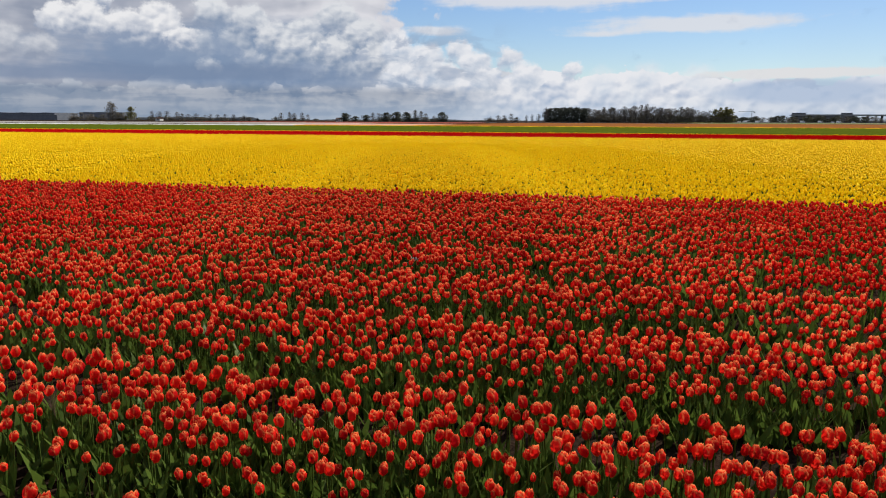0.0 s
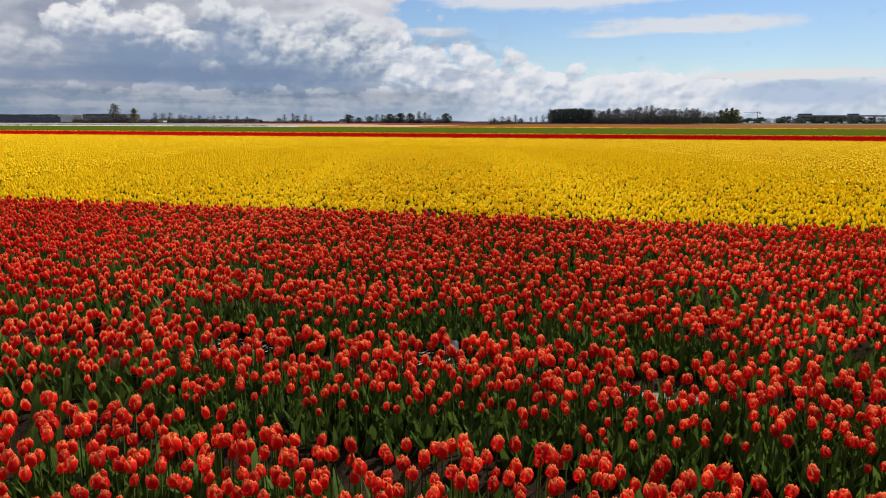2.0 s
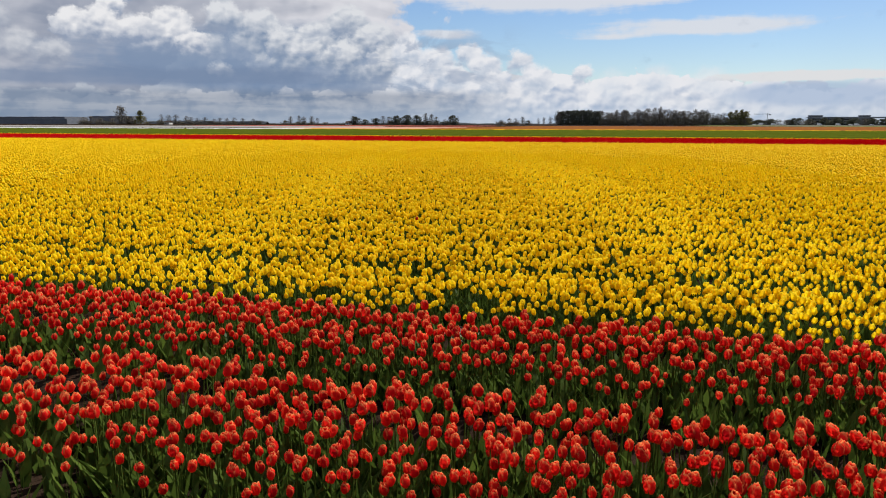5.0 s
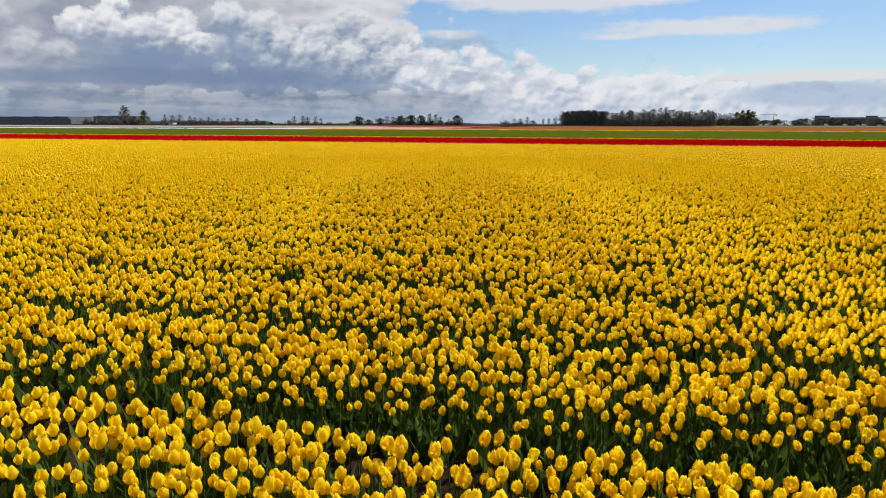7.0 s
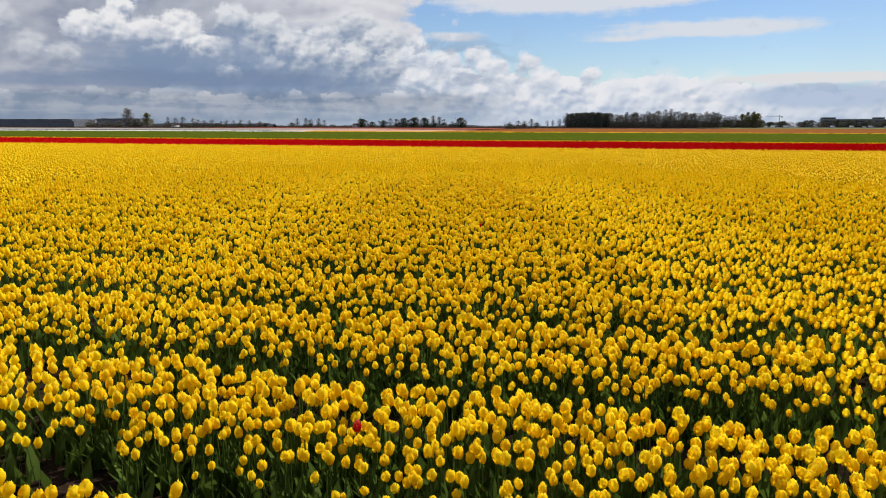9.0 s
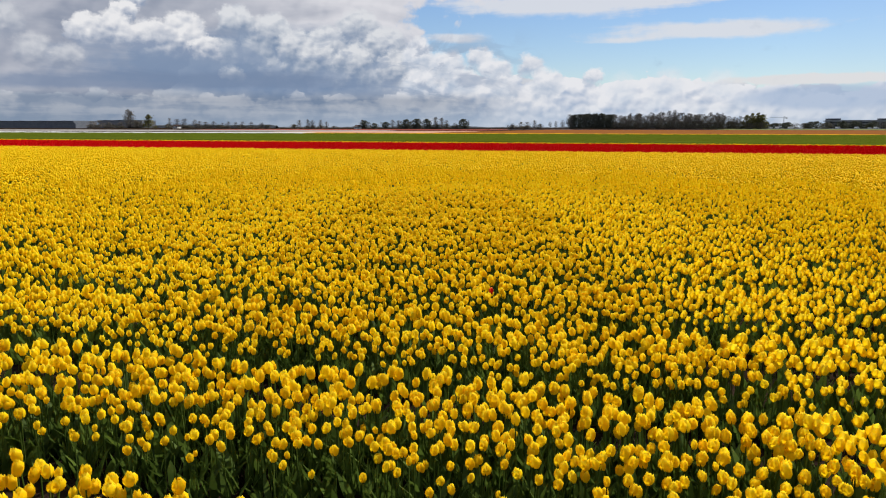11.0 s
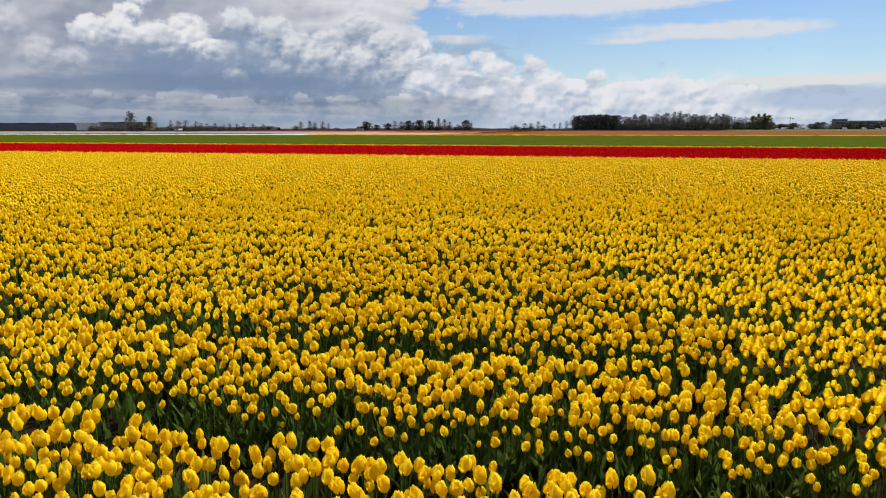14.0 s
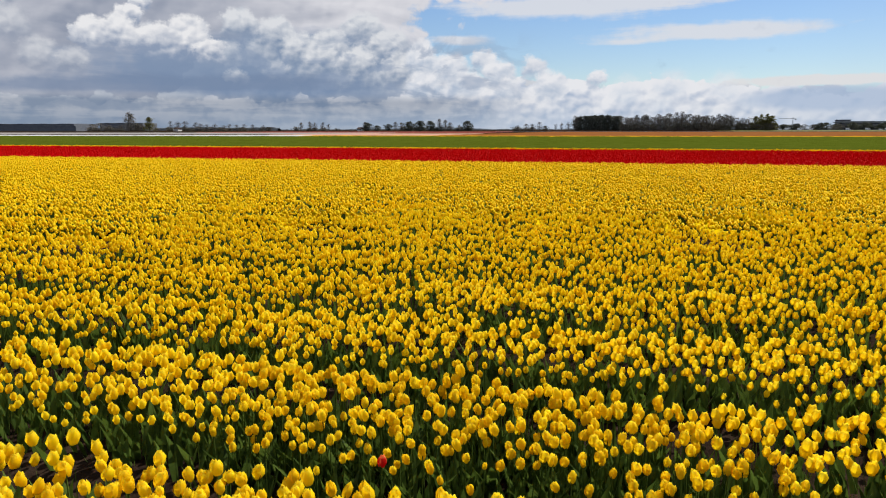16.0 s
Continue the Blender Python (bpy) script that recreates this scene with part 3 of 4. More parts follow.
def make_bed(i, edge, before, petal_mat, colour):
    y0, y1 = before + GAP, edge
    kinds = []
    thick = 0.86 if colour == "red" else 1.0
    for shapes, lo, hi, density, grow in ((NEAR, -9.0, 2.1, 196, 1.0), (MIDDLE, 2.1, 4.2, 196, 1.0), (SMALL, 4.2, 11.0, 190, 1.0),
                                          (FAR, 11.0, 24.0, 140, 1.03), (FAR, 24.0, 999.0, 104, 1.12), (FARTHEST, 4.2, 999.0, 36, 1.0)):
        x, y = scatter(LEFT, RIGHT, y0, y1, density * thick)
        d = path_distance(x, y)
        d = d + np.minimum(d * 0.12, 1.8) * (np.sin(x * 1.7 + y * 0.6) + np.sin(y * 2.9 - x * 0.9))
        keep = (d >= lo) & (d < hi) & (in_sight(x, y) != (shapes is FARTHEST) if lo > 4.0 else True)
        x, y = x[keep], y[keep]
        # ragged sides, thinner places
        shift = wave(x, i * 1.7)
        mid = (y0 + y1) / 2
        y = mid + (y - mid) * (1.0 + 0.07 * np.sin(x * 2.3 + i)) + shift
        thinner = np.sin(x * 1.9 + 3.1 * i) * np.sin(y * 4.7 + x * 0.8) + np.sin(x * 5.3 - i)
        across = np.clip((y - shift - y0) / (y1 - y0), 0, 1)
        keep = rng.random(len(x)) > 0.02 + (0.13 if colour == "red" else 0.05) * np.clip(thinner, 0, 2) + np.interp(across, (0.0, 0.12, 0.34, 0.72, 0.86), (0.70, 0.42, 0.14, 0.10, 0.0))
        for bx, by, br in BARE:
            keep &= np.hypot(x - bx, y - by) > br
        x, y, across = x[keep], y[keep], across[keep]
        n = len(x)
        z = bed_height(y) - 0.035 - STEM_H * (grow - 1)
        size = np.clip(rng.normal(0.985, 0.060, n), 0.78, 1.14) * grow
        # the plants stand lower along the near side of a bed
        size *= np.interp(across, (0.0, 0.36, 0.8, 1.0), (0.77, 0.92, 1.01, 1.06)) if lo < 24.0 else 0.97
        size = np.where(rng.random(n) < 0.06, size * 0.86, size)
        turn = rng.uniform(0, 6.283, n)
        tilt = rng.normal(0, 0.055, (n, 2))
        if shapes is NEAR:
            (cx0, cx1), (cy0, cy1) = CHOSEN[colour]
            own = (x > cx0) & (x < cx1) & (y > cy0) & (y < cy1)
            for j in np.nonzero(own)[0][:148]:
                HANDFUL[colour].append((x[j], y[j], z[j], size[j], turn[j], tilt[j]))
            rest = np.ones(n, bool)
            rest[np.nonzero(own)[0][:148]] = False
            x, y, z, size, turn, tilt = x[rest], y[rest], z[rest], size[rest], turn[rest], tilt[rest]
        kinds.append((shapes, np.column_stack([x, y, z]), turn, tilt, size))
    V, T, M, P, S = with_canopy(planted(kinds), LEFT, RIGHT, y0, y1, lambda x, y: path_distance(x, y) > np.where(in_sight(x, y), 12.0, 4.4),
                                lambda x, y: np.where(in_sight(x, y), 0.30, 0.75))
    me = mesh_from("tulip_bed", V, T, [petal_mat, LEAF, STEM], M, P, S)
    words = {"red": "bed of red tulips with orange petal rims in dark soil", "yellow": "bed of bright yellow tulips in full bloom on dark soil"}
    tagged(new("tulip_bed", me), words[colour], "tulip bed", colour + " tulip beds", "stuff")


before = FIRST
for i, edge in enumerate(FAR_EDGES):
    colour = "red" if i < RED_BEDS else "yellow"
    make_bed(i, edge, before, RED if colour == "red" else YELLOW, colour)
    before = edge


# ---- single tulips beside the path ----
def tulip_model(rnd, petal_mat, label):
    root = tagged(new("tulip"), label, "tulip")
    v, t = stem_prism(STEM_H + 0.01, 0.0042, 0.0, 5)
    stem = new("stem", mesh_from("stem", v, t, [STEM]))
    stem.parent = root
    turn = rnd.uniform(0, 6.28)
    for i in range(3):
        v, t = leaf_grid(turn + i * 2.2, rnd.uniform(0.25, 0.36), rnd.uniform(0.022, 0.034), rnd.uniform(0.12, 0.42), rnd, 5)
        leaf = new("leaf", mesh_from("leaf", v, t, [LEAF]))
        leaf.parent = root
    outer, inner = bloom_petals(rnd)
    s = Shape()
    for v, t, p in inner:
        s.put(v, t, 0, p)
    own = rnd.random()
    bloom = new("bloom", mesh_from("bloom", s.v, s.t, [petal_mat], None, [(*p, own) for p in s.p]))
    bloom.parent = root
    for v, t, p in outer:
        petal = new("petal", mesh_from("petal", v, t, [petal_mat], None, [(*q, own) for q in p]))
        petal.parent = bloom
    return root


def set_out(colour, petal_mat, label, group):
    rnd = random.Random(len(colour))
    models = []
    for j, (x, y, z, size, turn, tilt) in enumerate(HANDFUL[colour]):
        m = pose(x, y, z, -math.degrees(tilt[1]) * 0.6, math.degrees(tilt[0]) * 0.6, math.degrees(turn)) @ Matrix.Diagonal((size, size, size, 1))
        if j < 8:
            model = tulip_model(rnd, petal_mat, label)
            tagged(model, group=group)
            model.matrix_basis = m
            models.append(model)
        else:
            k = copy_thing(models[j % 8], Matrix.Identity(4))
            k.matrix_basis = m


set_out("red", RED, "red tulip with orange-rimmed petals standing in dark soil", "red tulips beside the path")
set_out("yellow", YELLOW, "bright yellow tulip on a green stem in dark soil", "yellow tulips beside the path")

# odd ones out in the yellow beds
odd_rnd = random.Random(3)
for x, y in ((-7.32, 27.87), (-10.39, 36.13), (-6.34, 20.25)):
    odd = tulip_model(odd_rnd, RED, "single red tulip standing among yellow tulips")
    odd.matrix_basis = pose(x, y, float(bed_height(y)) - 0.01, 2, 3, 40) @ Matrix.Diagonal((0.9, 0.9, 0.93, 1))


# ---- ground ----
def spread(values):
    return np.array(sorted(set(np.round(np.concatenate([np.asarray(v, float) for v in values]), 3))))


xs = spread([(-3400, -1500, -700, -300, -150, -90, -64, -45, -32), np.arange(-27, 13.01, 0.5), (20, 28, 45, 90, 200, 500, 1200, 3400)])
ys = spread([(-400, -120, -40, -12, -6), np.arange(-3, 46.01, 0.13), np.arange(47, 100, 1.7), (100, 130, 170, 230, 330, 500, 800, 1300, 2200, 3600)])
gx, gy = np.meshgrid(xs, ys)
near = ((gx > -26) & (gx < 12) & (gy > -2.5) & (gy < 45.5)).astype(float)
gz = bed_height(gy) * near + near * (0.012 * np.sin(gx * 9.1 + gy * 3.3) * np.sin(gy * 11.7 - gx * 2.1) + rng.normal(0, 0.008, gx.shape))
ground = new("ground", mesh_from("ground", np.column_stack([gx.ravel(), gy.ravel(), gz.ravel()]), grid_tris(len(ys), len(xs)), [SOIL]))
tagged(ground, "dark brown field soil, flat to the horizon", "ground", kind="structure")

# muddy bare spots with straw, and pale scraps in the gaps
def spot(x, y, r, seed):
    rnd = random.Random(seed)
    bm = bmesh.new()
    for _ in range(46):
        a_, d_ = rnd.uniform(0, 6.28), r * math.sqrt(rnd.random())
        l_, t_ = rnd.uniform(0.02, 0.09), rnd.uniform(0, 6.28)
        c = Vector((d_ * math.cos(a_), d_ * math.sin(a_), rnd.uniform(0.012, 0.03)))
        u_, v_ = Vector((math.cos(t_), math.sin(t_), rnd.uniform(-0.1, 0.25))) * l_, Vector((-math.sin(t_), math.cos(t_), 0)) * rnd.uniform(0.004, 0.012)
        bm.faces.new([bm.verts.new(c + q) for q in (u_ + v_, u_ - v_, -u_ - v_, -u_ + v_)])
    ob = part("straw", bm, STRAW, None)
    ob.location = (x, y, float(bed_height(y)) + 0.004)
    tagged(ob, "pale flattened straw on a bare muddy spot", "straw", kind="stuff")


for j, (x, y, r) in enumerate(BARE[:3]):
    spot(x, y, r * 1.15, j)


def puddle(x, y, long, wide, turn, seed):
    """A thin sheet of wet grey mud with a ragged rim, flat in a low place."""
    rnd = random.Random(seed)
    bm = bmesh.new()
    rings = []
    for k, (s_, z_) in enumerate(((1.0, 0.0), (0.86, 0.010), (0.45, 0.012))):
        rings.append([])
        for i in range(22):
            a_ = 2 * math.pi * i / 22
            q = s_ * (1 + 0.18 * math.sin(3 * a_ + seed) + 0.10 * math.sin(7 * a_ + 2 * seed) + rnd.uniform(-0.06, 0.06) * (k < 2))
            rings[k].append(bm.verts.new((long * q * math.cos(a_), wide * q * math.sin(a_), z_)))
    for a_, b_ in zip(rings, rings[1:]):
        for i in range(22):
            bm.faces.new((a_[i], a_[(i + 1) % 22], b_[(i + 1) % 22], b_[i]))
    bm.faces.new(rings[-1])
    ob = part("puddle", bm, WETMUD, None)
    ob.matrix_basis = pose(x, y, 0.030, 0, 0, turn)
    tagged(ob, "shallow grey puddle of wet mud between tulip beds", "puddle", "puddles between the beds")


puddle(-2.63, 8.90, 0.20, 0.26, 8, 1)
puddle(-0.98, 8.80, 0.62, 0.17, 3, 2)
puddle(-1.80, 8.82, 0.26, 0.12, -4, 3)
puddle(-4.42, 8.92, 0.30, 0.20, 14, 4)


def scrap(x, y, z, size, seed):
    rnd = random.Random(seed)
    bm = bmesh.new()
    bmesh.ops.create_grid(bm, x_segments=5, y_segments=4, size=size / 2)
    for v in bm.verts:
        v.co += Vector((rnd.uniform(-1, 1), rnd.uniform(-1, 1), rnd.uniform(0, 2.2))) * size * 0.16
    bmesh.ops.solidify(bm, geom=bm.faces[:], thickness=0.002)
    ob = part("plastic_scrap", bm, SCRAP, None)
    ob.location, ob.rotation_euler = (x, y, z), (rnd.uniform(0.2, 0.9), 0, rnd.uniform(0, 6))
    tagged(ob, "crumpled pale plastic scrap lying between tulips", "litter")


scrap(-2.66, 9.30, 0.08, 0.13, 1)
scrap(-7.98, 27.95, 0.03, 0.06, 2)
scrap(-6.22, 28.26, 0.03, 0.06, 4)


# ---- far fields ----
def bumpy(name, x0, x1, y0, y1, z, amp, step_x, step_y, mat, label, category, skew=0.0):
    """A low field of plants: a raised, uneven sheet with closed sides."""
    nx, ny = max(2, int((x1 - x0) / step_x)), max(3, int((y1 - y0) / step_y))
    x, y = np.meshgrid(np.linspace(x0, x1, nx), np.linspace(y0, y1, ny))
    h = z + rng.normal(0, amp, x.shape)
    h[0], h[-1], h[:, 0], h[:, -1] = -0.02, -0.02, -0.02, -0.02
    y = y + (x - x0) * skew
    me = mesh_from(name, np.column_stack([x.ravel(), y.ravel(), h.ravel()]), grid_tris(ny, nx), [mat], smooth=False)
    return tagged(new(name, me), label, category, kind="stuff")


def row_of_blooms(name, x0, x1, y0, y1, per_m2, mat, label, group):
    x, y = scatter(x0, x1, y0, y1, per_m2)
    n = len(x)
    y = y + wave(x, y0) * 0.6
    arrays = planted([(FARTHEST, np.column_stack([x, y, np.zeros(n)]), rng.uniform(0, 6.28, n), rng.normal(0, 0.1, (n, 2)), np.clip(rng.normal(1.0, 0.07, n), 0.8, 1.2))])
    V, T, M, P, S = with_canopy(arrays, x0, x1, y0, y1, lambda x, y: x < 1e6, lambda x, y: np.full(len(x), 0.97))
    tagged(new(name, mesh_from(name, V, T, [mat, LEAF, STEM], M, P, S)), label, "tulip bed", group, "stuff")


SCARLET_Y0, SCARLET_Y1 = 67.75, 91.4
for j in range(12):
    y = SCARLET_Y0 + j * (SCARLET_Y1 - SCARLET_Y0) / 12
    row_of_blooms("tulip_bed", -94, 36, y, y + (SCARLET_Y1 - SCARLET_Y0) / 12 - 0.10, 44, SCARLET, "bed of deep scarlet tulips beyond the yellow beds", "scarlet tulip beds")
row_of_blooms("tulip_bed", -100, 40, 91.7, 93.3, 64, YELLOW, "narrow bed of yellow tulips beside the scarlet ones", "yellow tulip beds")

bumpy("green_field", -250, 128, 94.2, 214, 0.16, 0.04, 1.2, 1.0, CROPGROUND, "even green field of young crop plants", "crop field", 0.035)
WHITE_BLOOM = bloom_band("white_blooms", (0.40, 0.41, 0.40), (0.54, 0.55, 0.54), (0.30, 0.33, 0.26))
PALE = bloom_band("pale_blooms", (0.19, 0.175, 0.165), (0.25, 0.235, 0.22), (0.14, 0.12, 0.10))
GOLD = bloom_band("golden_blooms", (0.40, 0.20, 0.01), (0.48, 0.27, 0.012), (0.24, 0.15, 0.03))
ORANGE = bloom_band("orange_blooms", (0.15, 0.058, 0.020), (0.20, 0.078, 0.024), (0.12, 0.09, 0.03))
PINK = bloom_band("pink_blooms", (0.36, 0.20, 0.15), (0.42, 0.25, 0.19), (0.20, 0.15, 0.08))
CRIMSON = bloom_band("crimson_blooms", (0.20, 0.05, 0.04), (0.24, 0.07, 0.055), (0.14, 0.09, 0.05))
MEADOW = bloom_band("meadow_grass", (0.10, 0.115, 0.04), (0.15, 0.155, 0.06), (0.20, 0.18, 0.07))
bumpy("white_tulip_field", -560, -112, 231, 250, 0.15, 0.03, 2.0, 2.0, WHITE_BLOOM, "far strip of white tulips beside the green field", "tulip field")
bumpy("golden_tulip_field", -110, 330, 228, 238, 0.18, 0.03, 2.0, 1.5, GOLD, "far strip of golden yellow tulips", "tulip field")
bumpy("pale_tulip_field", -700, -142, 300, 420, 0.2, 0.03, 3.0, 4.0, PALE, "far strip of pale faded blooms", "tulip field")
bumpy("pink_tulip_field", -140, -76, 262, 350, 0.15, 0.03, 2.0, 3.0, PINK, "far patch of pink tulips", "tulip field")
bumpy("orange_tulip_field", -74, 480, 252, 540, 0.22, 0.03, 2.5, 4.0, ORANGE, "far strip of orange tulips with brown soil", "tulip field")
bumpy("crimson_tulip_field", -300, -100, 450, 560, 0.25, 0.03, 3.0, 4.0, CRIMSON, "far strip of crimson tulips before the trees", "tulip field")
bumpy("meadow", 69, 1033, 690, 1033, 0.2, 0.05, 12.0, 12.0, MEADOW, "far grass meadow beside the road", "meadow")
road = new("road", mesh_from("road", *(lambda b: ([v.co[:] for v in b.verts], [[v.index for v in f.verts] for f in b.faces]))(
    (lambda b: (bmesh.ops.triangulate(b, faces=b.faces[:]), b.verts.index_update(), b)[2])(box(bmesh.new(), -130, 1000, 628, 640, -0.2, 0.12))), [ASPHALT], smooth=False))
tagged(road, "pale grey country road on a low bank", "road", kind="structure")


# ---- trees ----
def limb(V, T, p0, p1, r0, r1, sides=4):
    d = (p1 - p0).normalized()
    u = d.orthogonal().normalized()
    v = d.cross(u)
    b = len(V)
    for p, r in ((p0, r0), (p1, r1)):
        for i in range(sides):
            a_ = 2 * math.pi * i / sides
            V.append(tuple(p + (u * math.cos(a_) + v * math.sin(a_)) * r))
    for i in range(sides):
        j = (i + 1) % sides
        T += [(b + i, b + j, b + sides + j), (b + i, b + sides + j, b + sides + i)]


def tree(kind, seed, label):
    """Ten metres tall, six to eight wide; scaled where it stands."""
    rnd = random.Random(seed)
    root = tagged(new("bush" if kind == "bush" else "tree"), label, "bush" if kind == "bush" else "tree")
    V, T, ends = [], [], []
    top = {"bare": 8.2, "round": 7.5, "poplar": 9.3, "cone": 9.0, "swept": 8.0, "bush": 4.6}[kind]
    spread_ = {"bare": 3.4, "round": 4.0, "poplar": 2.0, "cone": 2.6, "swept": 3.4, "bush": 4.2}[kind]
    low = {"bare": 1.3, "round": 0.5, "poplar": 0.6, "cone": 0.6, "swept": 2.0, "bush": 0.3}[kind]
    lean = 0.22 if kind == "swept" else 0.0
    p, r = Vector((0, 0, -0.2)), 0.30
    axis = []
    for k in range(6):
        q = Vector((rnd.uniform(-0.15, 0.15) + lean * top * (k + 1) / 6 * 0.4, rnd.uniform(-0.15, 0.15), top * (k + 1) / 6))
        limb(V, T, p, q, r, r * 0.78, 6)
        axis.append((p, q, r))
        p, r = q, r * 0.78
    for k in range(22):
        s = low / top + (0.98 - low / top) * rnd.random() ** (1.7 if kind == "poplar" else 1.0)
        a_, b_, rr = axis[min(5, int(s * 6))]
        start = a_.lerp(b_, s * 6 - int(s * 6))
        ang = rnd.uniform(0, 6.283)
        shape = math.sin(math.pi * min(1, max(0.08, (s - low / top) / (1 - low / top) * 0.86 + 0.1))) if kind not in ("cone",) else 1.05 - 0.85 * s
        reach = spread_ * shape * rnd.uniform(0.6, 1.0)
        rise = reach * (1.3 if kind == "poplar" else 0.55) * rnd.uniform(0.5, 1.3)
        end = start + Vector((math.cos(ang) * reach + lean * 4 * s, math.sin(ang) * reach, rise))
        bend = start.lerp(end, 0.5) + Vector((0, 0, 0.15 * reach))
        limb(V, T, start, bend, rr * 0.40 + 0.03, rr * 0.25 + 0.02, 3)
        limb(V, T, bend, end, rr * 0.25 + 0.02, 0.02, 3)
        ends += [end, bend.lerp(end, 0.6), bend, end, start.lerp(bend, 0.4)]
    trunk = new("trunk", mesh_from("trunk", V, T, [BARK]))
    trunk.parent = root
    CV, CT = [], []
    dense = {"bare": (620, 1.0, 0.085), "round": (760, 0.7, 0.42), "poplar": (620, 1.0, 0.10), "cone": (620, 0.7, 0.24), "swept": (480, 1.0, 0.075), "bush": (420, 0.8, 0.30)}[kind]
    for _ in range(dense[0]):
        if rnd.random() < 0.6:
            f = rnd.random()
            wide_ = (1.15 - f) if kind == "cone" else math.sin(math.pi * (0.16 + 0.74 * f))
            rad, ang = spread_ * wide_ * math.sqrt(rnd.random()) * rnd.uniform(0.75, 1.2), rnd.uniform(0, 6.283)
            zc = low * 0.7 + (top * 1.12 - low * 0.7) * f
            c = Vector((rad * math.cos(ang) + lean * 0.5 * zc, rad * math.sin(ang), zc))
        else:
            c = rnd.choice(ends) + Vector((rnd.gauss(0, 0.6), rnd.gauss(0, 0.6), rnd.gauss(0.1, 0.5)))
        if c.z < low * 0.6:
            c.z = low * 0.6 + rnd.random()
        d = Vector((rnd.gauss(0, 0.6) + lean * 3, rnd.gauss(0, 0.6), rnd.uniform(0.0, 1.2))).normalized() * dense[1] * rnd.uniform(0.5, 1.3)
        w_ = d.orthogonal().normalized()
        w_.rotate(Matrix.Rotation(rnd.uniform(0, 6.28), 3, d.normalized()))
        w_ *= dense[2] * rnd.uniform(0.6, 1.4)
        b = len(CV)
        CV += [tuple(c - d * 0.5), tuple(c + w_), tuple(c + d * 0.5), tuple(c - w_)]
        CT += [(b, b + 1, b + 2), (b, b + 2, b + 3)]
    mat = {"bare": TWIG, "round": DARKLEAF, "poplar": TWIG, "cone": BUD, "swept": TWIG, "bush": BRUSH}[kind]
    crown = new("crown", mesh_from("crown", CV, CT, [mat], smooth=False))
    crown.parent = root
    return root


LABELS = {"bare": "bare spring tree with fine dark twigs beyond the fields", "round": "dense dark rounded tree at the edge of a wood",
          "poplar": "tall narrow poplar with upright bare branches", "cone": "olive green tree coming into leaf",
          "swept": "wind-bent bare tree in a roadside row",
          "bush": "low brown bush below bare trees"}
MODELS = {k: [] for k in LABELS}
tree_rnd = random.Random(9)


def stand(kind, x, y, height, width):
    """Stands a tree of that height and width at (x, y)."""
    natural = {"bare": (9.7, 7.4), "round": (9.0, 8.4), "poplar": (10.4, 4.0), "cone": (9.6, 5.2), "swept": (9.5, 7.6), "bush": (6.2, 9.0)}[kind]
    if len(MODELS[kind]) < 4:
        ob = tree(kind, len(MODELS[kind]) * 7 + len(kind), LABELS[kind])
        tagged(ob, group="bushes on the skyline" if kind == "bush" else kind + " trees on the skyline")
        MODELS[kind].append(ob)
    else:
        ob = copy_thing(tree_rnd.choice(MODELS[kind]), Matrix.Identity(4))
    sw, sh = width / natural[1], height / natural[0]
    turn = tree_rnd.uniform(-25, 25) if kind == "swept" else tree_rnd.uniform(0, 360)
    ob.matrix_basis = pose(x * PLAN, y * PLAN, -0.05, 0, 0, turn) @ Matrix.Diagonal((sw * PLAN, sw * PLAN, sh * PLAN, 1))


# groups along the skyline: kind, x, height, width
for kind, x, h, wd in (("bare", -604, 8.5, 14), ("bare", -592, 9.4, 15), ("bare", -579, 8.0, 13), ("bare", -568, 7.6, 12), ("poplar", -556, 20.6, 10),
                       ("poplar", -549, 18.6, 11), ("bush", -546, 9.0, 14), ("bare", -541, 8.0, 8), ("cone", -526, 14.4, 15), ("bare", -505, 11.6, 6)):
    stand(kind, x, 700 + tree_rnd.uniform(-4, 6), h, wd)
for kind, x, h, wd in (("swept", -494, 10.6, 10), ("swept", -482, 11.2, 11), ("swept", -473, 10.0, 9), ("swept", -465, 8.2, 9), ("swept", -457, 7.6, 9),
                       ("swept", -448, 8.0, 10), ("swept", -440, 6.6, 8), ("swept", -430, 7.6, 8), ("swept", -421, 7.2, 7), ("swept", -411, 7.8, 8),
                       ("swept", -402, 7.2, 7), ("swept", -389, 6.6, 7), ("bare", -469, 5, 12), ("bare", -452, 5, 12)):
    stand(kind, x, 700 + tree_rnd.uniform(-4, 6), h, wd)
for kind, x, h, wd in (("bare", -345, 9.2, 7), ("poplar", -337, 9.6, 5), ("bare", -330, 9.0, 7), ("bare", -323, 9.4, 7), ("bare", -317, 7.4, 6),
                       ("round", -274, 8.8, 12), ("bare", -278, 9.4, 8), ("round", -262, 5.8, 10), ("round", -251, 7.2, 10), ("bare", -243, 9.4, 8),
                       ("bare", -238, 8.8, 9), ("round", -229, 9.6, 13), ("round", -218, 10.4, 14), ("round", -208, 10.2, 12), ("poplar", -200, 11.6, 6)):
    stand(kind, x, 700 + tree_rnd.uniform(-4, 6), h, wd)
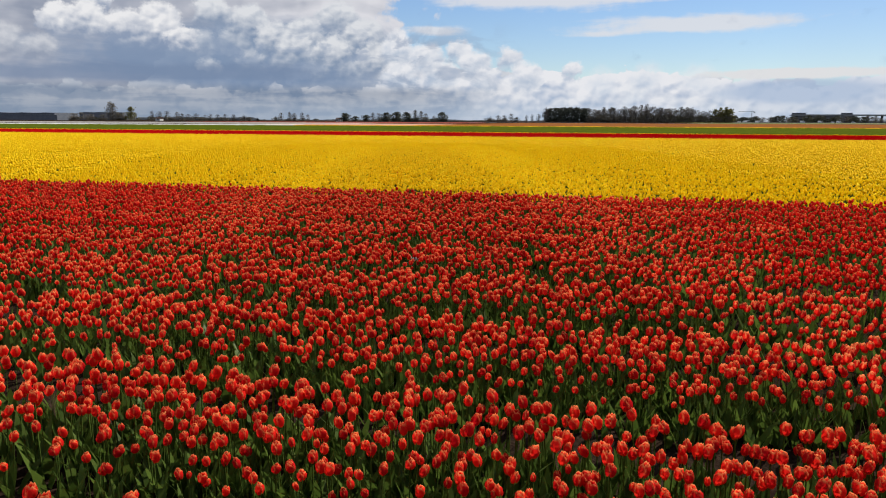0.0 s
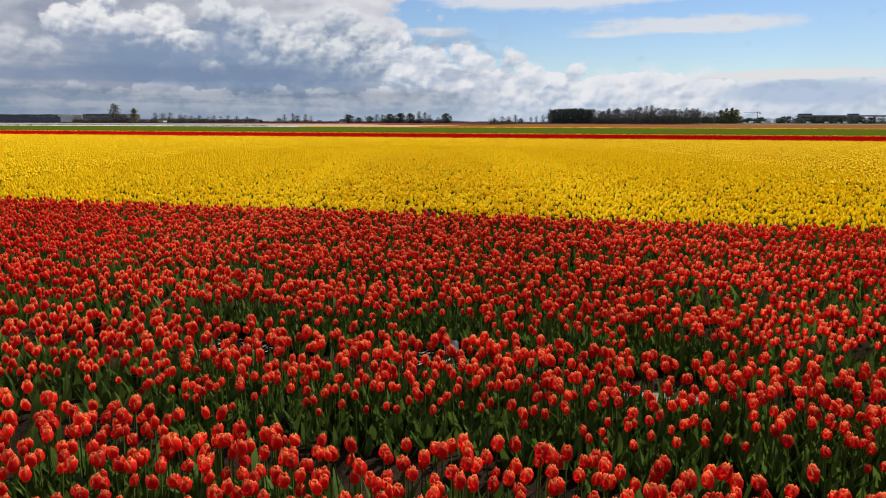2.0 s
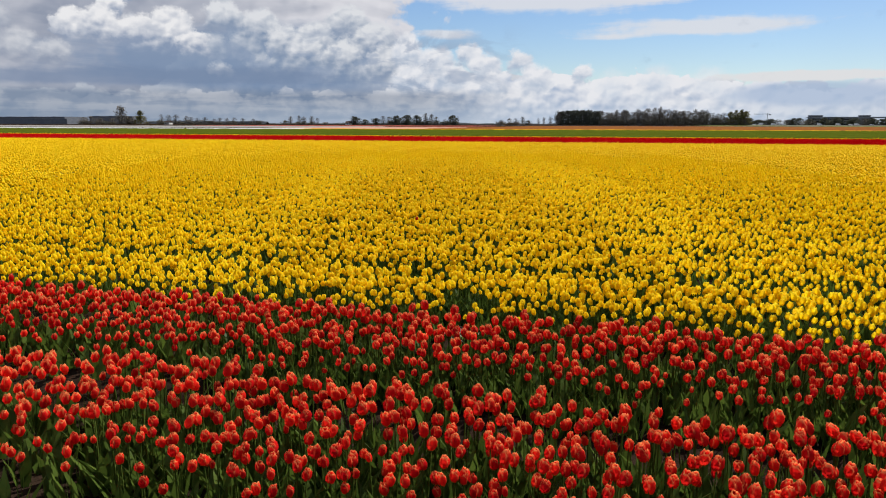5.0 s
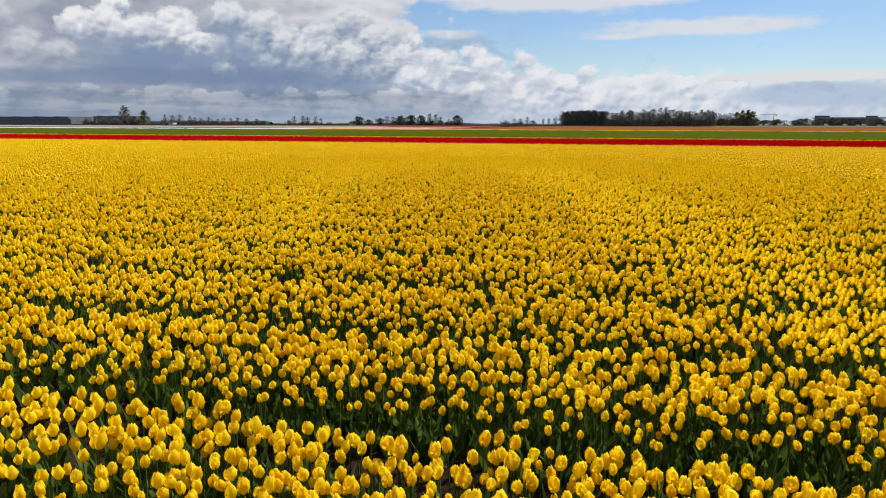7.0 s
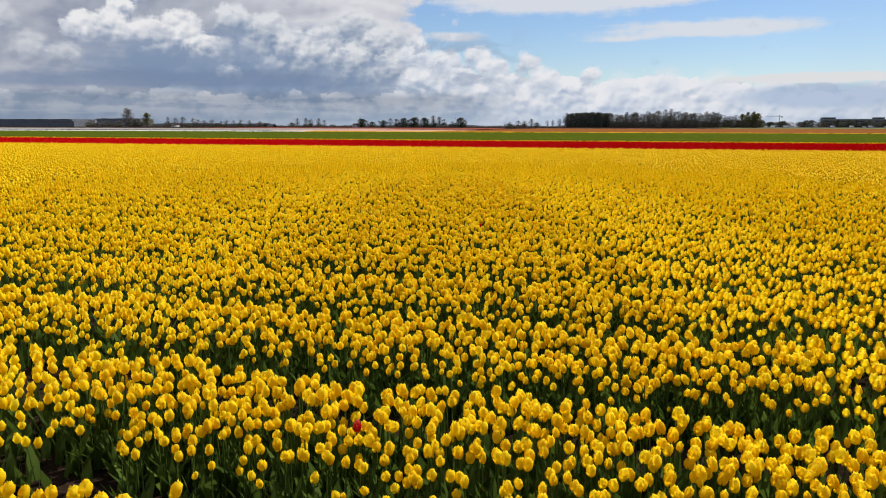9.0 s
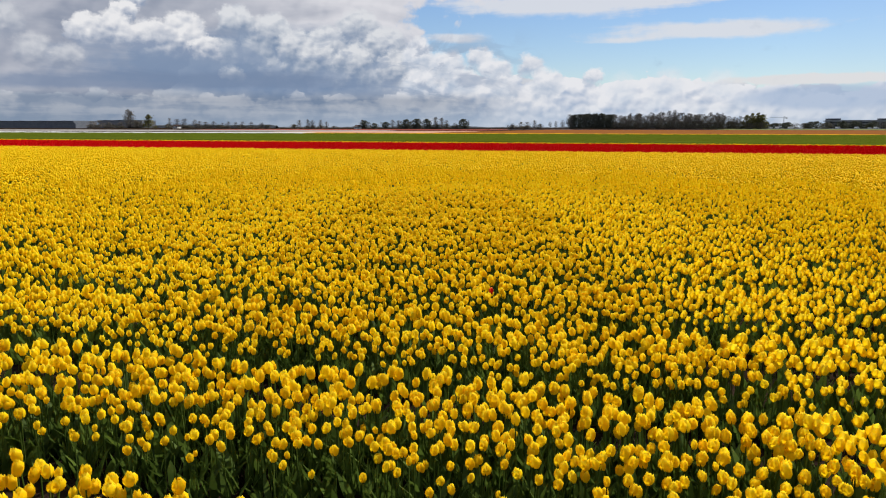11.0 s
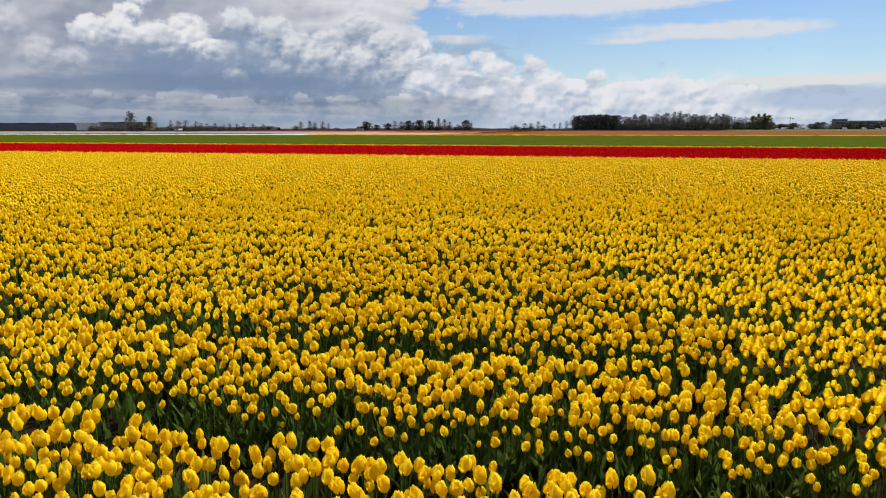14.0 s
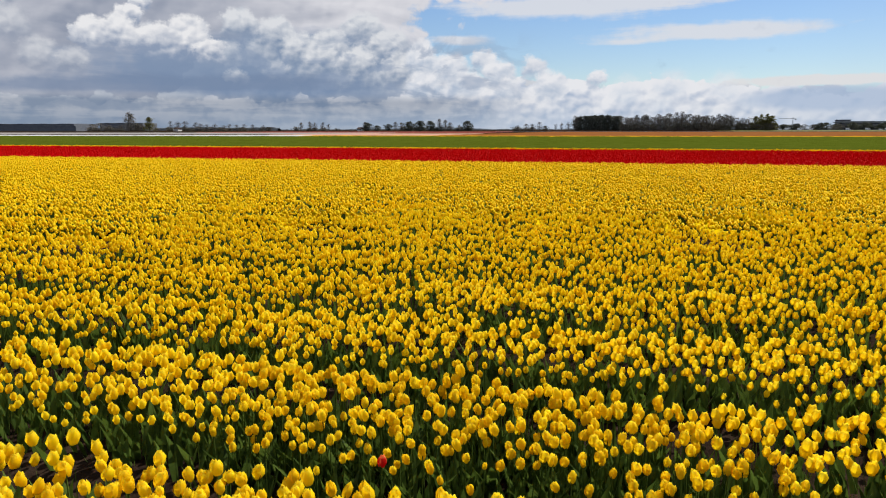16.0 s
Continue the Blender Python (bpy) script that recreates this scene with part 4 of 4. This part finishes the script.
for kind, x, h, wd in (("poplar", -193, 10.4, 6), ("bare", -187, 8.6, 7), ("bare", -180, 6.4, 6), ("round", -171, 10.3, 13), ("bare", -122, 5.6, 6),
                       ("bare", -115, 7.0, 8), ("bare", -108, 6.8, 8), ("bare", -101, 8.6, 7), ("bare", -87, 7.2, 4), ("bare", -82, 8.0, 4), ("bare", -75, 8.6, 6)):
    stand(kind, x, 700 + tree_rnd.uniform(-4, 6), h, wd)
for x in np.arange(-236, -165, 6.5):
    stand("round", x + tree_rnd.uniform(-2, 2), 706 + tree_rnd.uniform(-3, 6), tree_rnd.uniform(3.6, 5.2), 9)
for x in list(np.arange(-612, -536, 8)) + list(np.arange(-520, -384, 9)) + list(np.arange(-350, -312, 9)) + list(np.arange(-126, -98, 9)):
    stand("bush", x + tree_rnd.uniform(-3, 3), 704 + tree_rnd.uniform(-3, 6), tree_rnd.uniform(2.8, 5.4), tree_rnd.uniform(9, 13))
for x in np.arange(-30, 112, 7):
    stand("bush", x + tree_rnd.uniform(-3, 3), 774 + tree_rnd.uniform(-2, 2), tree_rnd.uniform(6.0, 9.0), tree_rnd.uniform(9, 12))
# the wood: a dense dark end, then bare trees behind an undergrowth
for x in np.arange(-74, -32, 3.6):
    stand("round", x + tree_rnd.uniform(-1, 1), 780 + tree_rnd.uniform(-3, 6), 16.6 - 0.004 * (x + 52) ** 2 + tree_rnd.uniform(-0.4, 0.4), tree_rnd.uniform(10, 13))
for x in np.arange(-30, 76, 5.2):
    stand("bare" if tree_rnd.random() < 0.72 else "poplar", x + tree_rnd.uniform(-2, 2), 780 + tree_rnd.uniform(-4, 10), tree_rnd.uniform(14.0, 17.6), tree_rnd.uniform(9, 13))
    stand("bare", x + tree_rnd.uniform(-2, 2), 792 + tree_rnd.uniform(-4, 10), tree_rnd.uniform(13, 16), tree_rnd.uniform(10, 14))
    stand("bare", x + tree_rnd.uniform(-2, 2), 786 + tree_rnd.uniform(-4, 8), tree_rnd.uniform(8.0, 11), tree_rnd.uniform(10, 13))
for x, h in ((-76, 16.2), (-15, 16.6), (8, 16.3), (23, 19.0), (28, 19.8), (41, 16.2), (68, 16.6), (73, 16.4)):
    stand("bare", x, 778, h, 9)
for x, h in ((79, 13.2), (84, 12.6), (90, 13.4), (96, 13.0), (101, 14.6), (106, 15.0), (110, 13.6)):
    stand("cone" if x > 92 else "bare", x, 779, h, 14 if x > 92 else 11)
    stand("bush", x + 2, 782, h * 0.66, 12)
for x in np.arange(124, 360, 5.5):
    stand("bare" if tree_rnd.random() < 0.4 else "round", x + tree_rnd.uniform(-3, 3), 896 + tree_rnd.uniform(-5, 14), tree_rnd.uniform(6.0, 9.4), tree_rnd.uniform(10, 15))


def woodline(x0, x1, y, low, high, seed, name, label):
    """A far line of woods and hedges: humps of crowns on one long bank, haze put into the colour."""
    r2 = np.random.default_rng(seed)
    n = int((x1 - x0) / 5)
    x = np.linspace(x0, x1, n)
    top = low + (high - low) * np.clip(0.5 + 0.3 * np.sin(x * 0.011 + seed) + 0.25 * np.sin(x * 0.047 + 2 * seed), 0, 1) + r2.uniform(-0.8, 0.8, n)
    rows = [np.column_stack([x, np.full(n, y - 6.0), np.full(n, -0.1)]), np.column_stack([x, y - 3 + r2.uniform(-1, 1, n), top * 0.7]),
            np.column_stack([x, np.full(n, y), top]), np.column_stack([x, np.full(n, y + 8.0), np.full(n, -0.1)])]
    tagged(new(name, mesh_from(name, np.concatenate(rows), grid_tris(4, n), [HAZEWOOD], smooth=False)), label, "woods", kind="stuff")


woodline(-2500, 2500, 1700, 1.8, 4.6, 1, "far_woods", "line of far woods on the horizon, coloured grey for haze")
woodline(-1150, -640, 1200, 4.0, 6.5, 4, "far_woods", "low wood behind the sheds, coloured grey for haze")


# ---- buildings ----
def long_shed(x0, x1, y, height, depth, bays, label):
    root = tagged(new("shed"), label, "shed", "long sheds")
    boxed("wall", SHED, root, x0, x1, y, y + depth, -0.1, height * 0.94)
    step = (x1 - x0) / bays
    for i in range(bays):
        bm = bmesh.new()
        a_, b_ = x0 + i * step, x0 + (i + 1) * step
        vs = [bm.verts.new(q) for q in ((a_, y - 0.4, height * 0.94), (b_, y - 0.4, height * 0.94), ((a_ + b_) / 2, y - 0.4, height),
                                        (a_, y + depth, height * 0.94), (b_, y + depth, height * 0.94), ((a_ + b_) / 2, y + depth, height))]
        for f in ((0, 1, 2), (3, 5, 4), (0, 2, 5, 3), (1, 4, 5, 2), (0, 3, 4, 1)):
            bm.faces.new([vs[j] for j in f])
        part("roof", bm, SHEDROOF, root)
    for i in range(bays):
        xm = x0 + (i + 0.5) * step
        boxed("door", SHED, root, xm - step * 0.18, xm + step * 0.18, y - 0.12, y - 0.02, 0.0, height * 0.5)


long_shed(-1010, -784, 872, 10.6, 46, 6, "long dark grey shed with a ribbed low roof")
long_shed(-778, -719, 804, 7.1, 34, 5, "low dark grey shed behind the white strip")
long_shed(-831, -752, 976, 12.4, 34, 3, "grey shed standing behind the other sheds")


def house(x, y, wide, high, label):
    root = tagged(new("house"), label, "house", "far houses")
    boxed("wall", WHITEWALL, root, x, x + wide, y, y + 8, -0.1, high * 0.55)
    bm = bmesh.new()
    vs = [bm.verts.new(q) for q in ((x - 0.4, y - 0.4, high * 0.55), (x + wide + 0.4, y - 0.4, high * 0.55), (x + wide + 0.4, y + 8.4, high * 0.55), (x - 0.4, y + 8.4, high * 0.55),
                                    (x - 0.4, y + 4, high), (x + wide + 0.4, y + 4, high))]
    for f in ((0, 1, 5, 4), (2, 3, 4, 5), (0, 4, 3), (1, 2, 5), (0, 3, 2, 1)):
        bm.faces.new([vs[j] for j in f])
    part("roof", bm, ROOFTILE, root)
    for i in range(3):
        xm = x + wide * (i + 0.5) / 3
        boxed("window", GLASSDARK, root, xm - 0.6, xm + 0.6, y - 0.06, y - 0.01, 0.9, min(2.2, high * 0.45))


house(-567, 797, 6.5, 4.6, "white house with a tiled roof among bare trees")
house(-325, 799, 5.5, 4.4, "small white house beside a group of trees")


def office(x, y, wide, storeys, label, mat):
    root = tagged(new("office_building"), label, "building", "far office buildings")
    high = storeys * 3.3
    boxed("wall", mat, root, x, x + wide, y, y + 16, -0.1, high)
    boxed("roof", DARKSTEEL, root, x - 0.4, x + wide + 0.4, y - 0.4, y + 16.4, high, high + 0.5)
    for s in range(storeys):
        boxed("window", GLASSDARK, root, x + 0.8, x + wide - 0.8, y - 0.08, y - 0.01, s * 3.3 + 1.0, s * 3.3 + 2.5)


office(233, 1068, 14.5, 4, "grey office block rising over the trees", SHED)
office(255, 1073, 30, 3, "low pale office building behind trees", CONCRETE)
office(296, 1073, 10, 4, "narrow grey office block", SHED)


def viaduct(x0, x1, y, z):
    root = tagged(new("viaduct"), "grey concrete road deck on piers behind the trees", "viaduct")
    boxed("deck", CONCRETE, root, x0, x1, y, y + 10, z, z + 1.1, bevel=0.1)
    boxed("parapet", CONCRETE, root, x0, x1, y - 0.3, y - 0.05, z + 0.6, z + 1.9)
    for i in range(9):
        xm = x0 + (i + 0.5) * (x1 - x0) / 9
        boxed("pier", DARKSTEEL, root, xm - 0.8, xm + 0.8, y + 3, y + 7, -0.1, z)


viaduct(225, 379, 1050, 9.6)


def crane(x, y, high, arm):
    root = tagged(new("tower_crane"), "thin grey tower crane far beyond the wood", "crane")
    boxed("mast", CONCRETE, root, x - 0.3, x + 0.3, y - 0.3, y + 0.3, -0.1, high + 1.5)
    boxed("jib", CONCRETE, root, x - arm, x + 3, y - 0.3, y + 0.3, high - 0.2, high + 0.2)
    boxed("counterweight", CONCRETE, root, x + 2, x + 4, y - 0.5, y + 0.5, high - 1.6, high - 0.3)


crane(174, 1039, 15.0, 17)


def van(x, y, turn, big):
    """A white delivery van, with glass, lamps and wheels."""
    root = tagged(new("van"), "white van standing on the far road" if big else "white car standing on the far road", "van" if big else "car", "vehicles on the far road")
    ln, ht = (5.4, 2.4) if big else (4.3, 1.45)
    bm = bmesh.new()
    prof = ((-ln / 2, 0.35), (ln / 2, 0.35), (ln / 2, 0.95), (ln * 0.36, 1.15), (ln * 0.22, ht), (-ln / 2 + 0.1, ht))
    f = bm.faces.new([bm.verts.new((px, -0.9, pz)) for px, pz in prof])
    ext = bmesh.ops.extrude_face_region(bm, geom=[f])
    bmesh.ops.translate(bm, vec=(0, 1.8, 0), verts=[q for q in ext["geom"] if isinstance(q, bmesh.types.BMVert)])
    bmesh.ops.recalc_face_normals(bm, faces=bm.faces[:])
    bmesh.ops.bevel(bm, geom=bm.edges[:], offset=0.07, segments=2, affect="EDGES")
    part("body", bm, WHITEPAINT, root)
    boxed("window", GLASSDARK, root, ln * 0.02, ln * 0.20, -0.93, -0.89, ht * 0.58, ht * 0.86)
    for px in (-ln * 0.31, ln * 0.31):
        for py in (-0.86, 0.86):
            bm = bmesh.new()
            bmesh.ops.create_cone(bm, cap_ends=True, segments=14, radius1=0.34, radius2=0.34, depth=0.22, matrix=pose(px, py, 0.34, 90, 0, 0))
            part("wheel", bm, TYRE, root)
    root.matrix_basis = pose(x, y, 0.60, 0, 0, turn)


boxed_road = new("motorway", mesh_from("motorway", [(103, 978, -0.1), (712, 978, -0.1), (712, 979, 0.6), (103, 979, 0.6), (712, 994, 0.6), (103, 994, 0.6), (712, 996, -0.1), (103, 996, -0.1)],
                                       [(0, 1, 2), (0, 2, 3), (3, 2, 4), (3, 4, 5), (5, 4, 6), (5, 6, 7)], [ASPHALT], smooth=False))
tagged(boxed_road, "far grey main road on a low bank", "road", kind="structure")
for x, big in ((116, 1), (131, 0), (137, 1), (150, 1), (161, 0), (196, 1), (214, 1), (226, 0), (232, 1), (246, 0)):
    van(x * PLAN, 984 + (x % 3), 180 * (x % 2), big)
